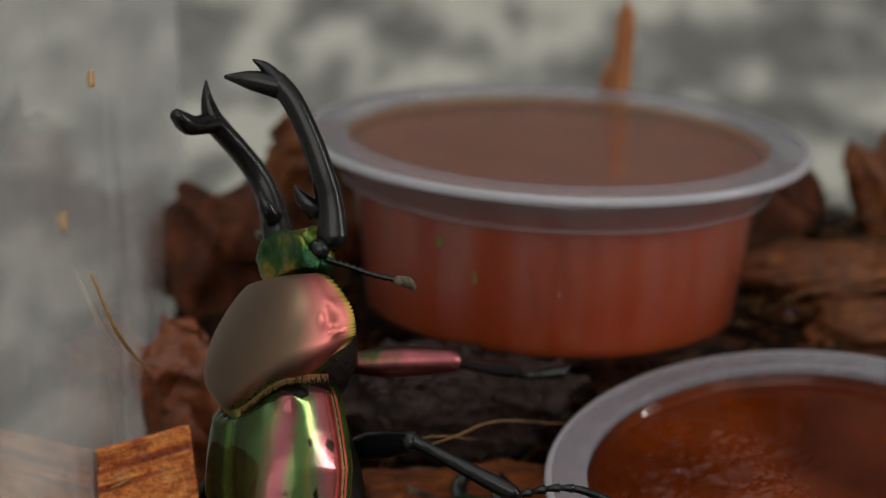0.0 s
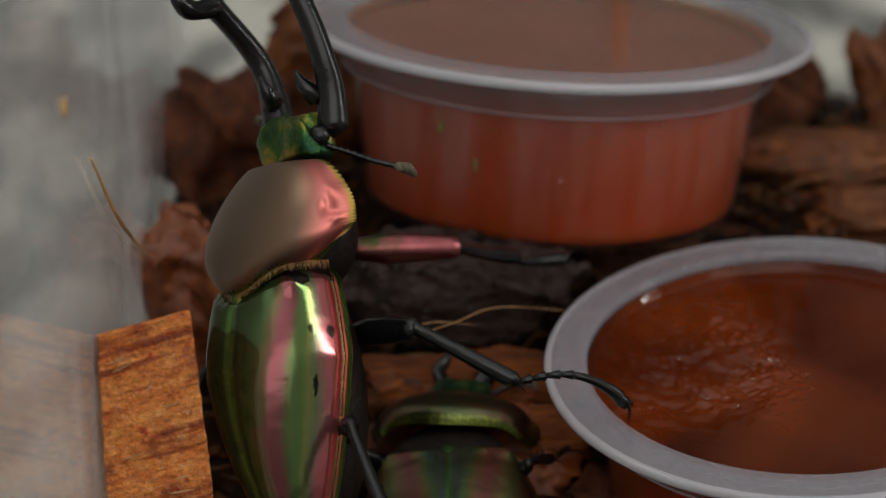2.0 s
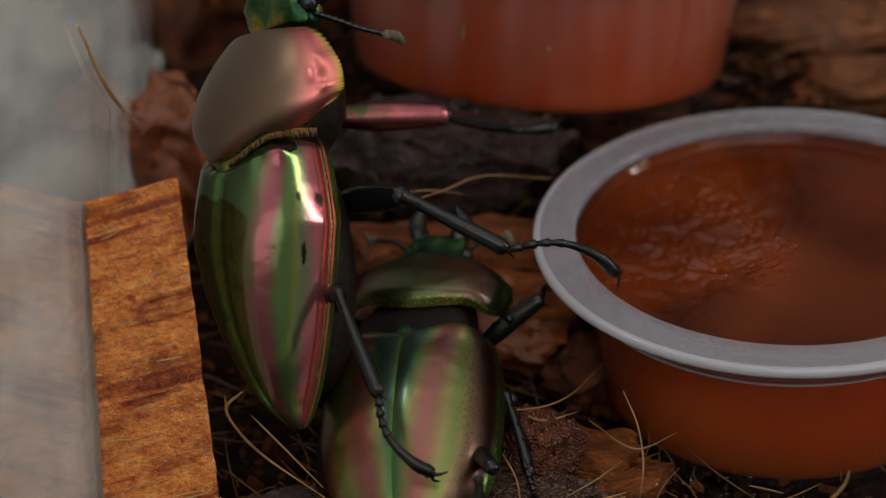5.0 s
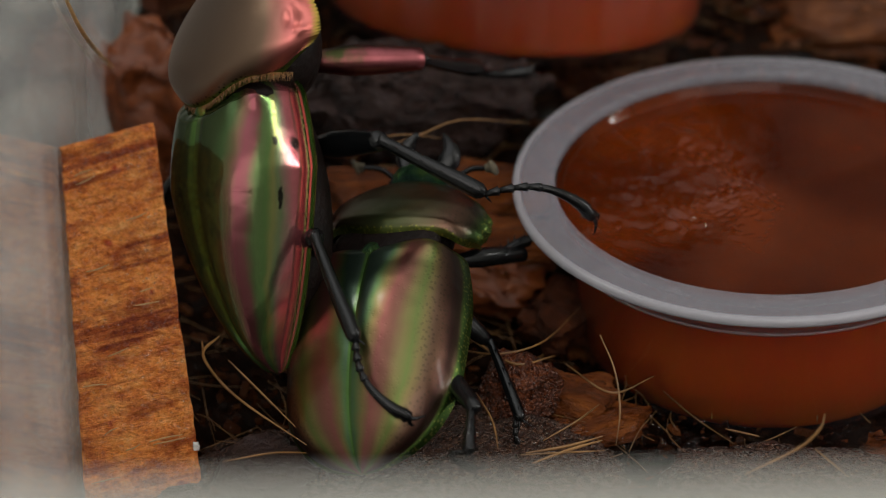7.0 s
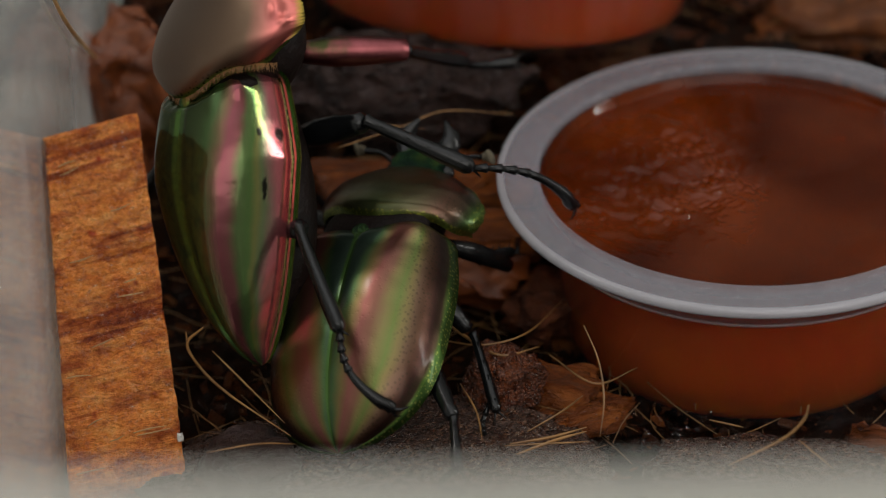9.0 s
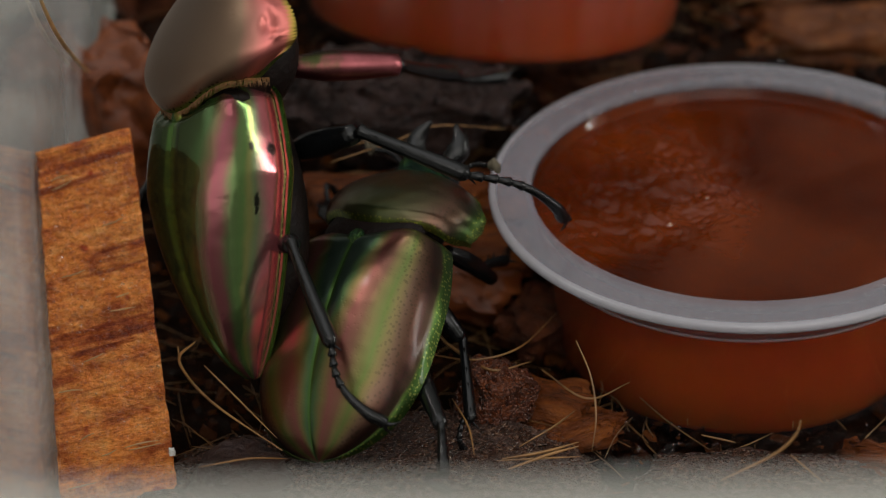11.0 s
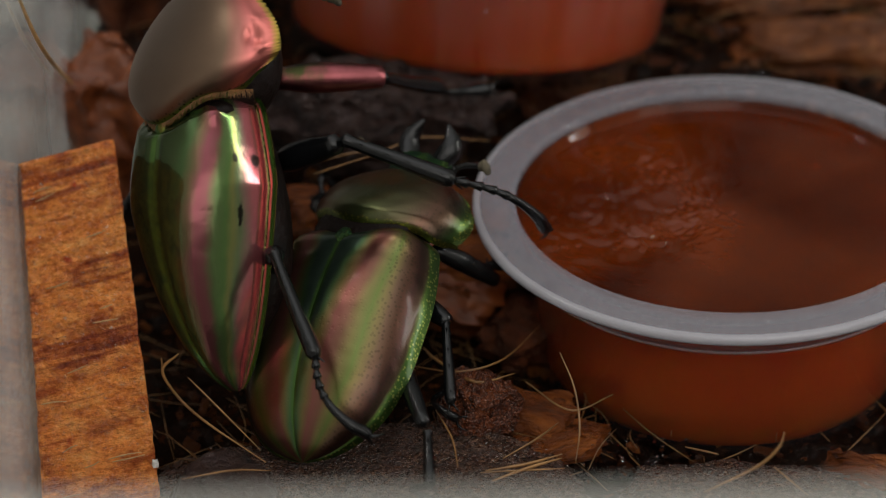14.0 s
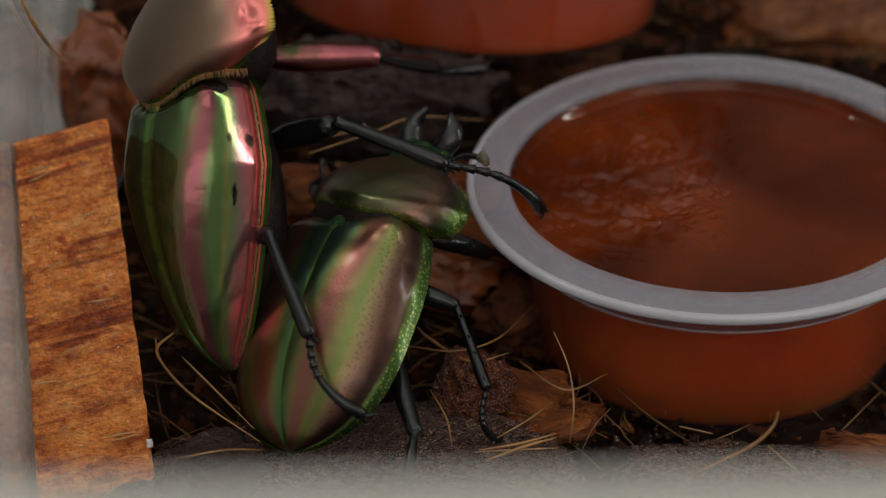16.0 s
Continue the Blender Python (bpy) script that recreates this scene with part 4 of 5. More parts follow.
def build_male():
    beetle = holder("stag_beetle", MALE, "large male stag beetle with glossy rainbow-green wing cases, climbing upright", "beetle", group="beetles in the case")
    d = dict(long=True, elytra=25.8, half=9.6, high=8.6, pron=12.8, pron_half=10.2, pron_high=8.3, head_at=(14.6, 0, -0.9), head_size=(5.4, 9.0, 4.4), sweep=3.0, gap=-0.7, base=0.86, tail=1.5, lip=0.45, dent=0.7, nip=0.36, hairy=True, hump=0.25, point=0.76, dome=0.74, fall=4.0,
             shell=M_MALE_SHELL, pron_shell=M_PRONOTUM, head_mat=M_HEAD)
    pronotum = beetle_body(beetle, d)
    mandible_male(pronotum, [(15.4, -3.8, -2.6), (19.1, -4.4, -2.3), (22.3, -4.8, -1.3), (25.9, -4.6, -0.2), (29.3, -4.0, 1.1), (31.1, -3.3, 2.3)],
                  [(30.6, -3.5, 2.0), (32.4, -3.0, 3.1), (33.2, -2.8, 4.4)], [(30.4, -3.5, 1.8), (31.2, -2.6, 4.6), (31.6, -1.6, 6.9)], [(18.4, -3.4, -1.4), (19.8, -2.9, 0.0), (21.0, -2.8, 0.6)])
    mandible_male(pronotum, [(16.0, 3.8, -1.7), (20.0, 4.4, -1.4), (22.9, 4.8, -0.6), (25.3, 4.6, 1.4), (27.4, 4.0, 4.0), (28.8, 3.3, 6.0)],
                  [(28.4, 3.4, 5.5), (30.4, 3.0, 6.2), (32.2, 2.8, 6.3)], [(28.2, 3.4, 5.4), (27.6, 2.6, 8.5), (28.4, 1.6, 10.8)], [(18.8, 3.4, -0.8), (20.2, 2.9, 0.4), (21.4, 2.8, 1.0)], (1.1, 0.95, 1.05, 0.6))
    inv = MALE.inverted()
    def loc(points):
        return [tuple((inv @ (Vector(p) * 0.001)) * 1000) for p in points]
    leg(beetle, loc([(-9.5, 246, 40.5), (1.0, 248, 39.6), (7, 257, 34), (12, 262, 31)]), 1.15, M_FEMUR)
    mid = leg(beetle, loc([(-9.5, 241, 33.8)] + list(MALE_MID[0][1:])), 1.08, down=inv.to_3x3() @ Vector((0, 0, -1)))
    leg(beetle, loc([(-10.5, 234, 25.5), (-9.3, 228, 31), (-5.5, 219, 25.2), (-1.0, 212.5, 20.4)]), 1.0)
    leg(beetle, loc([(-20, 242, 32), (-23, 246, 29), (-26, 249, 23), (-27, 252, 18)]), 0.9)
    antenna(pronotum, [(13.6, -4.2, -1.6), (12.8, -5.4, -3.2), (11.9, -6.4, -5.2), (11.1, -7.8, -7.4)], M_CLUB, 1.5)
    antenna(pronotum, [(15.0, 4.2, -1.0), (16.5, 6.0, -1.6), (17.6, 7.8, -2.4), (18, 9, -3.0)], M_CLUB)
    return beetle, mid


FEMALE_HIPS = {"fore": (1.8, -5.5, -2), "mid": (-4, -5.5, -2), "hind": (-9, -4.5, -2)}


def build_female():
    m = FEMALE_ROWS[-1][1]
    beetle = holder("stag_beetle", m, "smaller female stag beetle with bronze and green streaked wing cases", "beetle", group="beetles in the case")
    d = dict(long=False, elytra=23, half=8.8, high=6.2, pron=9.2, pron_half=8.2, pron_high=6.0, head_at=(10.0, 0, 0.9), head_size=(4.4, 6.4, 2.8), sweep=1.8, gap=0.0, base=0.86, tail=3.6, lip=0.4, dent=0.0, nip=0.08, hairy=False, hump=0.55, point=0.6, dome=0.8, fall=2.6,
             shell=M_FEMALE_SHELL, pron_shell=M_FEMALE_PRONOTUM, head_mat=M_DARK_HEAD)
    pronotum = beetle_body(beetle, d)
    for side in (1, -1):
        bm = tube(curve_points(mm([(11.4, 1.8 * side, 1.3), (13.4, 2.5 * side, 2.0), (15.2, 1.5 * side, 2.9)]), 10), [r * 0.001 for r in lerp_list([1.0, 1.15, 0.85, 0.2], 10)], 10, flat=0.55)
        part("mandible", bm, M_BLACK, pronotum, "short black mandible")
        antenna(pronotum, [(10.6, 3.0 * side, 1.0), (11.6, 4.8 * side, 1.5), (11.6, 6.8 * side, 1.8)], M_CLUB)
    leg(beetle, [(4.5, 5.5, -1.5), (7, 10, -1), (10, 12, -4), (13, 13, -6)], 0.75)
    leg(beetle, [(-4, 5.5, -2), (-5, 9.5, -1), (-10, 10, -6), (-15, 11, -8)], 0.7)
    leg(beetle, [(-9, 4.5, -2), (-14, 8.5, -2), (-21, 9, -6), (-27, 9.5, -8)], 0.7)
    inv = m.inverted()
    legs = {}
    for key, rows in (("fore", FEMALE_FORE), ("mid", FEMALE_MID), ("hind", FEMALE_HIND)):
        legs[key] = leg(beetle, [FEMALE_HIPS[key]] + [tuple((inv @ (Vector(p) * 0.001)) * 1000) for p in rows[-1][1:]], 0.75)
    return beetle, pronotum, legs


def female_pose(x, y, z, lean, pitch, roll):
    """Pose by the shoulder point in millimetres, the heading to the right, the rise of the head and the roll to its left, in degrees."""
    f = Vector((math.sin(radians(lean)) * math.cos(radians(pitch)), math.cos(radians(lean)) * math.cos(radians(pitch)), math.sin(radians(pitch))))
    return frame_of((x, y, z), f, rolled(f, roll))


FEMALE_ROWS = [
    (0, female_pose(-0.14, 239.50, 17.19, 8.0, 7.0, 2.0)),
    (0.5, female_pose(-0.14, 239.50, 17.19, 8.0, 7.0, 2.0)),
    (1, female_pose(-0.10, 239.60, 17.19, 7.0, 7.0, 2.0)),
    (1.5, female_pose(-0.02, 239.70, 17.19, 5.0, 7.0, 2.0)),
    (2, female_pose(0.08, 239.83, 17.19, 0.0, 7.0, 2.0)),
    (2.5, female_pose(0.45, 239.09, 17.20, -3.0, 7.0, 2.0)),
    (3, female_pose(0.30, 238.79, 17.22, -3.0, 8.0, 2.0)),
    (3.5, female_pose(0.02, 238.12, 17.22, -3.0, 8.0, 2.0)),
    (4, female_pose(-1.35, 237.36, 17.31, 0.0, 12.0, 5.0)),
    (6.5, female_pose(-1.99, 231.65, 23.90, 7.4, 24.1, 20.0)),
    (7, female_pose(-1.95, 233.25, 23.91, 8.6, 24.1, 20.0)),
    (7.5, female_pose(-1.80, 234.19, 23.60, 9.0, 23.3, 20.0)),
    (8, female_pose(-1.73, 235.39, 23.50, 9.5, 23.0, 20.0)),
    (10.5, female_pose(-0.66, 234.52, 24.90, 17.2, 26.9, 20.0)),
    (11, female_pose(-0.62, 234.84, 25.20, 17.9, 27.7, 20.0)),
    (11.5, female_pose(-0.52, 235.00, 25.47, 18.4, 28.5, 20.0)),
    (12, female_pose(-0.28, 234.98, 25.83, 20.0, 29.5, 20.0)),
    (12.5, female_pose(-0.14, 234.76, 26.04, 20.4, 30.1, 20.0)),
    (13, female_pose(-0.18, 235.33, 25.88, 18.2, 29.7, 20.0)),
    (13.5, female_pose(0.04, 236.20, 26.07, 21.6, 30.2, 20.0)),
    (14, female_pose(-0.12, 236.15, 26.05, 19.9, 30.2, 20.0)),
    (14.5, female_pose(-0.00, 235.33, 26.34, 20.4, 31.0, 20.0)),
    (15, female_pose(0.02, 234.37, 26.49, 21.6, 31.4, 20.0)),
    (15.5, female_pose(-0.07, 234.24, 26.34, 22.0, 31.0, 20.0)),
    (16, female_pose(-0.06, 234.03, 26.35, 22.2, 31.0, 20.0)),
]
FEMALE_MID = [
    (0, (8.8, 227.5, 20.8), (10.1, 221.0, 17.7), (10.6, 222.1, 12.5)),
    (3.5, (8.8, 227.5, 20.8), (10.1, 221.0, 17.7), (10.6, 222.1, 12.5)),
    (4, (8.0, 227.5, 20.5), (9.6, 221.0, 17.7), (10.8, 221.0, 12.5)),
    (6.5, (7.3, 227.5, 19.6), (9.5, 221.0, 15.4), (10.4, 220.5, 12.5)),
    (7, (7.2, 227.5, 19.3), (9.5, 221.0, 15.9), (10.5, 221.3, 12.5)),
    (8, (7.3, 227.5, 19.0), (9.4, 221.0, 16.4), (10.0, 221.5, 12.5)),
    (10.5, (7.0, 227.5, 19.8), (7.6, 221.0, 16.3), (7.9, 219.9, 12.5)),
    (12.5, (6.4, 227.5, 21.6), (6.4, 221.0, 18.4), (6.5, 222.2, 12.5)),
    (13.5, (6.6, 227.5, 23.6), (6.4, 221.0, 19.5), (6.5, 223.8, 12.5)),
    (14.5, (6.9, 227.5, 24.1), (7.6, 221.0, 20.6), (8.0, 226.6, 12.5)),
    (15.5, (8.2, 227.5, 23.2), (10.8, 221.0, 18.4), (11.9, 220.7, 12.5)),
    (16, (8.3, 227.5, 23.1), (11.0, 221.0, 17.8), (12.0, 219.6, 12.5)),
]
FEMALE_FORE = [
    (0, (7.7, 236.0, 21.7), (10.6, 240.0, 20.0), (13.2, 250.3, 12.5)),
    (3.5, (7.7, 236.0, 21.7), (10.6, 240.0, 20.0), (13.2, 250.3, 12.5)),
    (6.5, (8.2, 236.0, 24.3), (11.5, 239.0, 24.9), (14.6, 259.1, 12.5)),
    (8, (8.0, 237.0, 22.4), (11.9, 240.0, 22.0), (15.0, 255.0, 12.5)),
    (10.5, (8.4, 237.0, 22.0), (11.6, 240.0, 21.3), (14.7, 254.2, 12.5)),
    (12.5, (8.9, 237.0, 23.9), (12.1, 240.0, 23.4), (15.4, 257.5, 12.5)),
    (14.5, (10.5, 237.0, 23.6), (13.5, 240.0, 22.4), (16.8, 255.7, 12.5)),
    (16, (11.7, 237.0, 23.3), (14.2, 240.0, 21.4), (17.4, 252.9, 12.5)),
]
FEMALE_HIND = [
    (0, (5.9, 207.0, 24.5), (6.2, 200.0, 23.9), (7.3, 210.1, 12.5)),
    (4, (5.1, 207.0, 23.9), (5.4, 200.0, 23.3), (6.2, 209.2, 12.5)),
    (7, (5.1, 214.0, 21.2), (4.7, 209.0, 19.4), (4.7, 212.6, 12.5)),
    (8, (5.2, 214.0, 18.3), (5.3, 209.0, 16.4), (5.2, 209.2, 12.5)),
    (11, (4.5, 214.0, 19.4), (4.6, 209.0, 17.5), (4.6, 211.7, 12.5)),
    (13.5, (4.9, 214.0, 20.3), (5.2, 209.0, 18.1), (5.3, 212.6, 12.5)),
    (16, (4.1, 214.0, 17.8), (3.3, 209.0, 15.7), (3.0, 209.5, 12.5)),
]
MALE_MID = [
    (0, (-3.1, 236.0, 37.0), (6.5, 232.5, 32.9), (17.4, 233.7, 30.2)),
    (4, (-3.0, 236.0, 36.9), (6.7, 232.5, 32.8), (17.4, 233.7, 30.2)),
    (6.5, (-2.9, 236.0, 37.0), (6.9, 232.5, 33.0), (17.4, 233.7, 30.2)),
    (7.5, (-3.0, 236.0, 36.9), (6.8, 232.5, 32.8), (17.4, 233.7, 30.2)),
    (8, (-3.0, 236.0, 37.4), (6.9, 232.5, 33.6), (17.4, 233.7, 30.2)),
    (10.5, (-2.6, 236.0, 38.3), (7.4, 232.5, 35.2), (17.4, 233.7, 30.2)),
    (11, (-2.6, 236.0, 38.5), (7.5, 232.5, 35.5), (17.4, 233.7, 30.2)),
    (11.5, (-2.6, 236.0, 38.7), (7.5, 232.5, 35.7), (17.4, 233.7, 30.2)),
    (12.5, (-2.4, 236.0, 38.6), (7.7, 232.5, 35.8), (17.4, 233.7, 30.2)),
    (13, (-2.7, 236.0, 38.9), (7.4, 232.5, 36.2), (17.4, 233.7, 30.2)),
    (13.5, (-2.4, 236.0, 38.9), (7.8, 232.5, 36.4), (17.4, 233.7, 30.2)),
    (14.5, (-2.6, 236.0, 38.7), (7.5, 232.5, 36.0), (17.4, 233.7, 30.2)),
    (16, (-2.6, 236.0, 38.5), (7.5, 232.5, 35.7), (17.4, 233.7, 30.2)),
]


def build_block():
    corners = mm([(-31.3, 216, 2.5), (-19.5, 215, 2.5), (-23.3, 224, 45.4), (-31.9, 224, 43.0)])
    back = Vector((-0.0016, 0.0135, -0.0081))
    bm = bmesh.new()
    nu, nv = 46, 170
    face = []
    for j in range(nv + 1):
        row = []
        for i in range(nu + 1):
            a, w = i / nu, j / nv
            p = corners[0].lerp(corners[3], w).lerp(corners[1].lerp(corners[2], w), a)
            q = Vector((p.x * 0.3, 0, p.z - 0.3 * p.x))
            dip = 0.00022 * noise.noise(q * 420) + 0.00012 * noise.noise(q * 1500) + 0.00008 * noise.noise(p * 2600)
            edge = min(i, nu - i, j, nv - j)
            ragged = 0.00011 * noise.noise(p * 900) if edge == 0 else 0.0
            row.append(bm.verts.new(p + Vector((ragged, -dip + (0.0002 if edge == 0 else 0.0), ragged))))
        face.append(row)
    for j in range(nv):
        for i in range(nu):
            bm.faces.new((face[j][i], face[j][i + 1], face[j + 1][i + 1], face[j + 1][i]))
    ring = face[0] + [row[-1] for row in face[1:]] + face[-1][-2::-1] + [row[0] for row in face[-2:0:-1]]
    rear = [bm.verts.new(v.co + back) for v in ring]
    for i in range(len(ring)):
        j = (i + 1) % len(ring)
        bm.faces.new((ring[j], ring[i], rear[i], rear[j]))
    bm.faces.new(rear)
    bmesh.ops.recalc_face_normals(bm, faces=bm.faces)
    for f in bm.faces:
        f.smooth = True
    for e in bm.edges:
        e.smooth = e.calc_face_angle(0.0) < 0.6
    block = thing("wood_block", bm, M_WOOD, "rough-sawn orange-brown wood block leaning on the case wall", "wood block", smooth=False)
    rng = random.Random(21)
    for i in range(13):
        u, w = rng.uniform(0.05, 0.75), rng.uniform(0.12, 0.97)
        low, high = corners[0].lerp(corners[3], w), corners[1].lerp(corners[2], w)
        p = low.lerp(high, u) + Vector((0, -0.00012, 0))
        d = (high - low) * rng.uniform(0.12, 0.3) + Vector((0, -0.0002, rng.uniform(0.0002, 0.0009)))
        part("splinter", tube(curve_points([p, p + d * 0.5 + Vector((0, 0, rng.uniform(-1, 1) * 0.0002)), p + d], 6), lerp_list([0.00004, 0.00008, 0.00003], 6), 5), M_STRAW, block)


build_table()
build_case()
build_soil()
build_block()
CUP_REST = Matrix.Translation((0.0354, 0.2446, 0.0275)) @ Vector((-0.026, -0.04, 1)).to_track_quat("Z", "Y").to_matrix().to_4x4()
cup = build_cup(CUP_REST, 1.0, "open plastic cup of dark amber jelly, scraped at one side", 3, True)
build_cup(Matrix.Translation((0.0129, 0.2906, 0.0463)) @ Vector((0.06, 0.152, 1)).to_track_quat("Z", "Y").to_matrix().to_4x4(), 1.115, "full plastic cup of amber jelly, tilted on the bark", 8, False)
male, male_mid_leg = build_male()
female, female_pronotum, female_legs = build_female()


# ---- bark, chips and fibres ----
def bark_piece(name, at, size, turn, material, label, seed, rough=0.22, cuts=13, ridges=0.35, grit=0.0):
    bm = chunk([v * 0.001 for v in size], seed, rough, max(12, cuts), 0.035)
    if ridges:
        for v in bm.verts:
            v.co += Vector((0, 0, 1)) * 0.001 * ridges * noise.noise(Vector((v.co.x * 180, v.co.y * 700, v.co.z * 700)))
    if grit:
        bm.normal_update()
        for v in bm.verts:
            v.co += v.normal * 0.001 * grit * noise.noise(v.co * 1500)
    ob = thing(name, bm, material, label, "bark", group="bark pieces on the soil")
    ob.matrix_world = pose(*[v * 0.001 for v in at], *turn)
    if size[0] >= 8 and size[2] < 0.8 * size[0]:
        rng = random.Random(seed)
        for k in range(7 if size[0] >= 20 else 4):
            x, y = rng.uniform(-0.34, 0.34) * size[0], rng.uniform(-0.3, 0.3) * size[1]
            reach = min(1.0, size[0] / 20)
            flake = part("flake", chunk([0.001 * reach * rng.uniform(2.0, 4.5), 0.001 * reach * rng.uniform(1.2, 2.4), 0.001 * rng.uniform(0.5, 0.9)], seed * 20 + k, 0.2, 3), material, ob)
            flake.matrix_basis = pose(x * 0.001, y * 0.001, 0.00042 * size[2], rng.uniform(-8, 8), rng.uniform(-8, 8), rng.uniform(-35, 35))
    return ob


bark_piece("bark_piece", (0, 266, 26), (23, 9, 10), (10, 4, 4), M_GREYBARK, "ridged purple-grey piece of damp bark", 11, 0.18, 26, 1.6, 1.0)
bark_piece("bark_piece", (-28, 268, 25), (9, 12, 16), (5, -10, 20), M_RED_CHIP, "reddish wood chip standing by the wall", 12)
bark_piece("bark_piece", (-25, 297, 30), (17, 14, 14), (12, 14, 30), M_BARK, "dark brown knobby piece of bark", 13, 0.2, 8)
bark_piece("bark_piece", (-15, 304, 34), (14, 8, 16), (5, 22, -10), M_REDBARK, "reddish-brown wood chip behind the cup", 14)
bark_piece("bark_piece", (56, 313, 25), (9, 8, 22), (0, -22, 10), M_REDBARK, "reddish-brown wood chip at the rear wall", 15)
bark_piece("bark_piece", (38, 312, 27), (12, 8, 16), (0, 12, 0), M_BARK, "dark brown bark chip behind the cup", 16)
bark_piece("bark_piece", (21.4, 317, 40), (2.4, 1.3, 26), (0, 4, 12), M_SLIVER, "thin orange-brown wood sliver standing upright", 17, 0.1)
bark_piece("bark_piece", (18.9, 317.5, 36), (2.0, 1.2, 19), (0, 10, -8), M_SLIVER, "short orange-brown wood sliver standing at the rear wall", 47, 0.1)
bark_piece("bark_piece", (9.8, 227.5, 13.8), (6.6, 6.4, 6.6), (10, 20, 30), M_GRANULAR, "granular red-brown lump of bark", 18, 0.16, 26, 0.3, 0.22)
bark_piece("bark_piece", (17.0, 225.5, 10.6), (10, 5, 2.4), (0, -6, 18), M_ORANGE_CHIP, "orange-brown flat wood chip under the cup", 19)
bark_piece("bark_piece", (-1, 215, 9.6), (42, 24, 6.0), (2, -1, 3), M_SLAB, "flat damp grey-brown slab of bark", 20, 0.1, 30, 0.3, 0.3)
bark_piece("bark_piece", (41, 211, 9.8), (38, 20, 6.0), (2, 1, -4), M_SLAB, "flat damp brown slab of bark before the cup", 31, 0.1, 30, 0.3, 0.3)
bark_piece("bark_piece", (49, 217, 10.6), (12, 8, 4), (0, 3, -20), M_ORANGE_CHIP, "orange-brown bark chip beside the cup", 21)
bark_piece("bark_piece", (15, 243, 12.5), (9, 7, 5), (8, 0, 40), M_BARK, "dark brown bark chip beside the cup", 22)
bark_piece("bark_piece", (5, 249, 15.5), (15, 9, 6), (14, 8, -12), M_RED_CHIP, "red-brown wood chip under the beetle's leg", 23)
bark_piece("bark_piece", (-6, 250, 15), (9, 8, 6), (14, -8, 15), M_BARK, "dark brown bark chip on the soil", 24)
bark_piece("bark_piece", (26, 282, 21.5), (20, 8, 4), (20, 4, 8), M_BARK, "brown bark chip between the cups", 25)
bark_piece("bark_piece", (54, 284, 25), (30, 8, 4.5), (14, -4, -8), M_REDBARK, "brown bark chip between the cups", 26)
bark_piece("bark_piece", (46, 294, 28), (26, 7, 4), (8, 3, 10), M_REDBARK, "orange-brown bark chip on the soil", 27)
bark_piece("bark_piece", (66, 266, 20), (22, 10, 6), (10, 4, 14), M_BARK, "brown bark chip by the side wall", 28)
bark_piece("bark_piece", (-14, 216, 12.5), (8, 7, 4), (4, 4, 28), M_GREYBARK, "damp grey-brown bark chip on the soil", 29)

bark_piece("bark_piece", (1.5, 257, 19), (25, 7, 5), (18, 4, 7), M_ORANGE_CHIP, "long orange-brown strip of split wood on the soil", 41, 0.14, 14, 0.5)
bark_piece("bark_piece", (6.5, 250, 17), (18, 6, 4), (14, -4, -12), M_ORANGE_CHIP, "dark orange strip of split wood beside the cup", 42, 0.14, 14, 0.5)
bark_piece("bark_piece", (15.5, 229.5, 11.4), (9, 6, 4), (4, 3, -20), M_ORANGE_CHIP, "damp orange-brown wood chip under the cup", 43, 0.16)


def build_chips():
    """Loose crumbs and flakes of bark over the soil, too many to count."""
    rng = random.Random(5)
    bm = bmesh.new()
    cube_corners = [(x, y, z) for x in (-0.5, 0.5) for y in (-0.5, 0.5) for z in (-0.5, 0.5)]
    cube_faces = ((0, 1, 3, 2), (4, 6, 7, 5), (0, 4, 5, 1), (2, 3, 7, 6), (0, 2, 6, 4), (1, 5, 7, 3))
    for k in range(12000):
        x, y = rng.uniform(WALL_X + 0.003, 0.08), rng.uniform(0.195, REAR_Y - 0.004)
        s = rng.choice((0.2, 0.3, 0.4, 0.6, 0.8, 1.2)) * 0.001
        piece = [bm.verts.new(p) for p in cube_corners]
        for f in cube_faces:
            bm.faces.new([piece[i] for i in f])
        m = Matrix.Translation((x, y, ground_height(x, y) - 0.0015 + rng.uniform(0, 0.0015))) @ Euler((rng.uniform(-0.6, 0.6), rng.uniform(-0.6, 0.6), rng.uniform(0, 6.3))).to_matrix().to_4x4() @ Matrix.Diagonal((s * rng.uniform(0.8, 1.8), s * rng.uniform(0.5, 1.0), s * rng.uniform(0.25, 0.7), 1))
        for v in piece:
            v.co = v.co + Vector((rng.uniform(-0.22, 0.22), rng.uniform(-0.22, 0.22), rng.uniform(-0.22, 0.22)))
            v.co = m @ v.co
    m, nt, b = mat("bark_crumbs")
    geo = nt.nodes.new("ShaderNodeNewGeometry")
    nt.links.new(ramp(nt, geo.outputs["Random Per Island"], [(0.0, (0.008, 0.003, 0.0015)), (0.55, (0.03, 0.009, 0.003)), (0.85, (0.1, 0.028, 0.007)), (1.0, (0.24, 0.075, 0.018))]), b.inputs["Base Color"])
    b.inputs["Roughness"].default_value = 0.2
    bump(nt, b, noise_fac(nt, 2600), 1.0, 0.002)
    thing("bark_crumbs", bm, m, "loose damp brown crumbs and flakes of bark", "bark crumbs", kind="stuff", smooth=False)


build_chips()

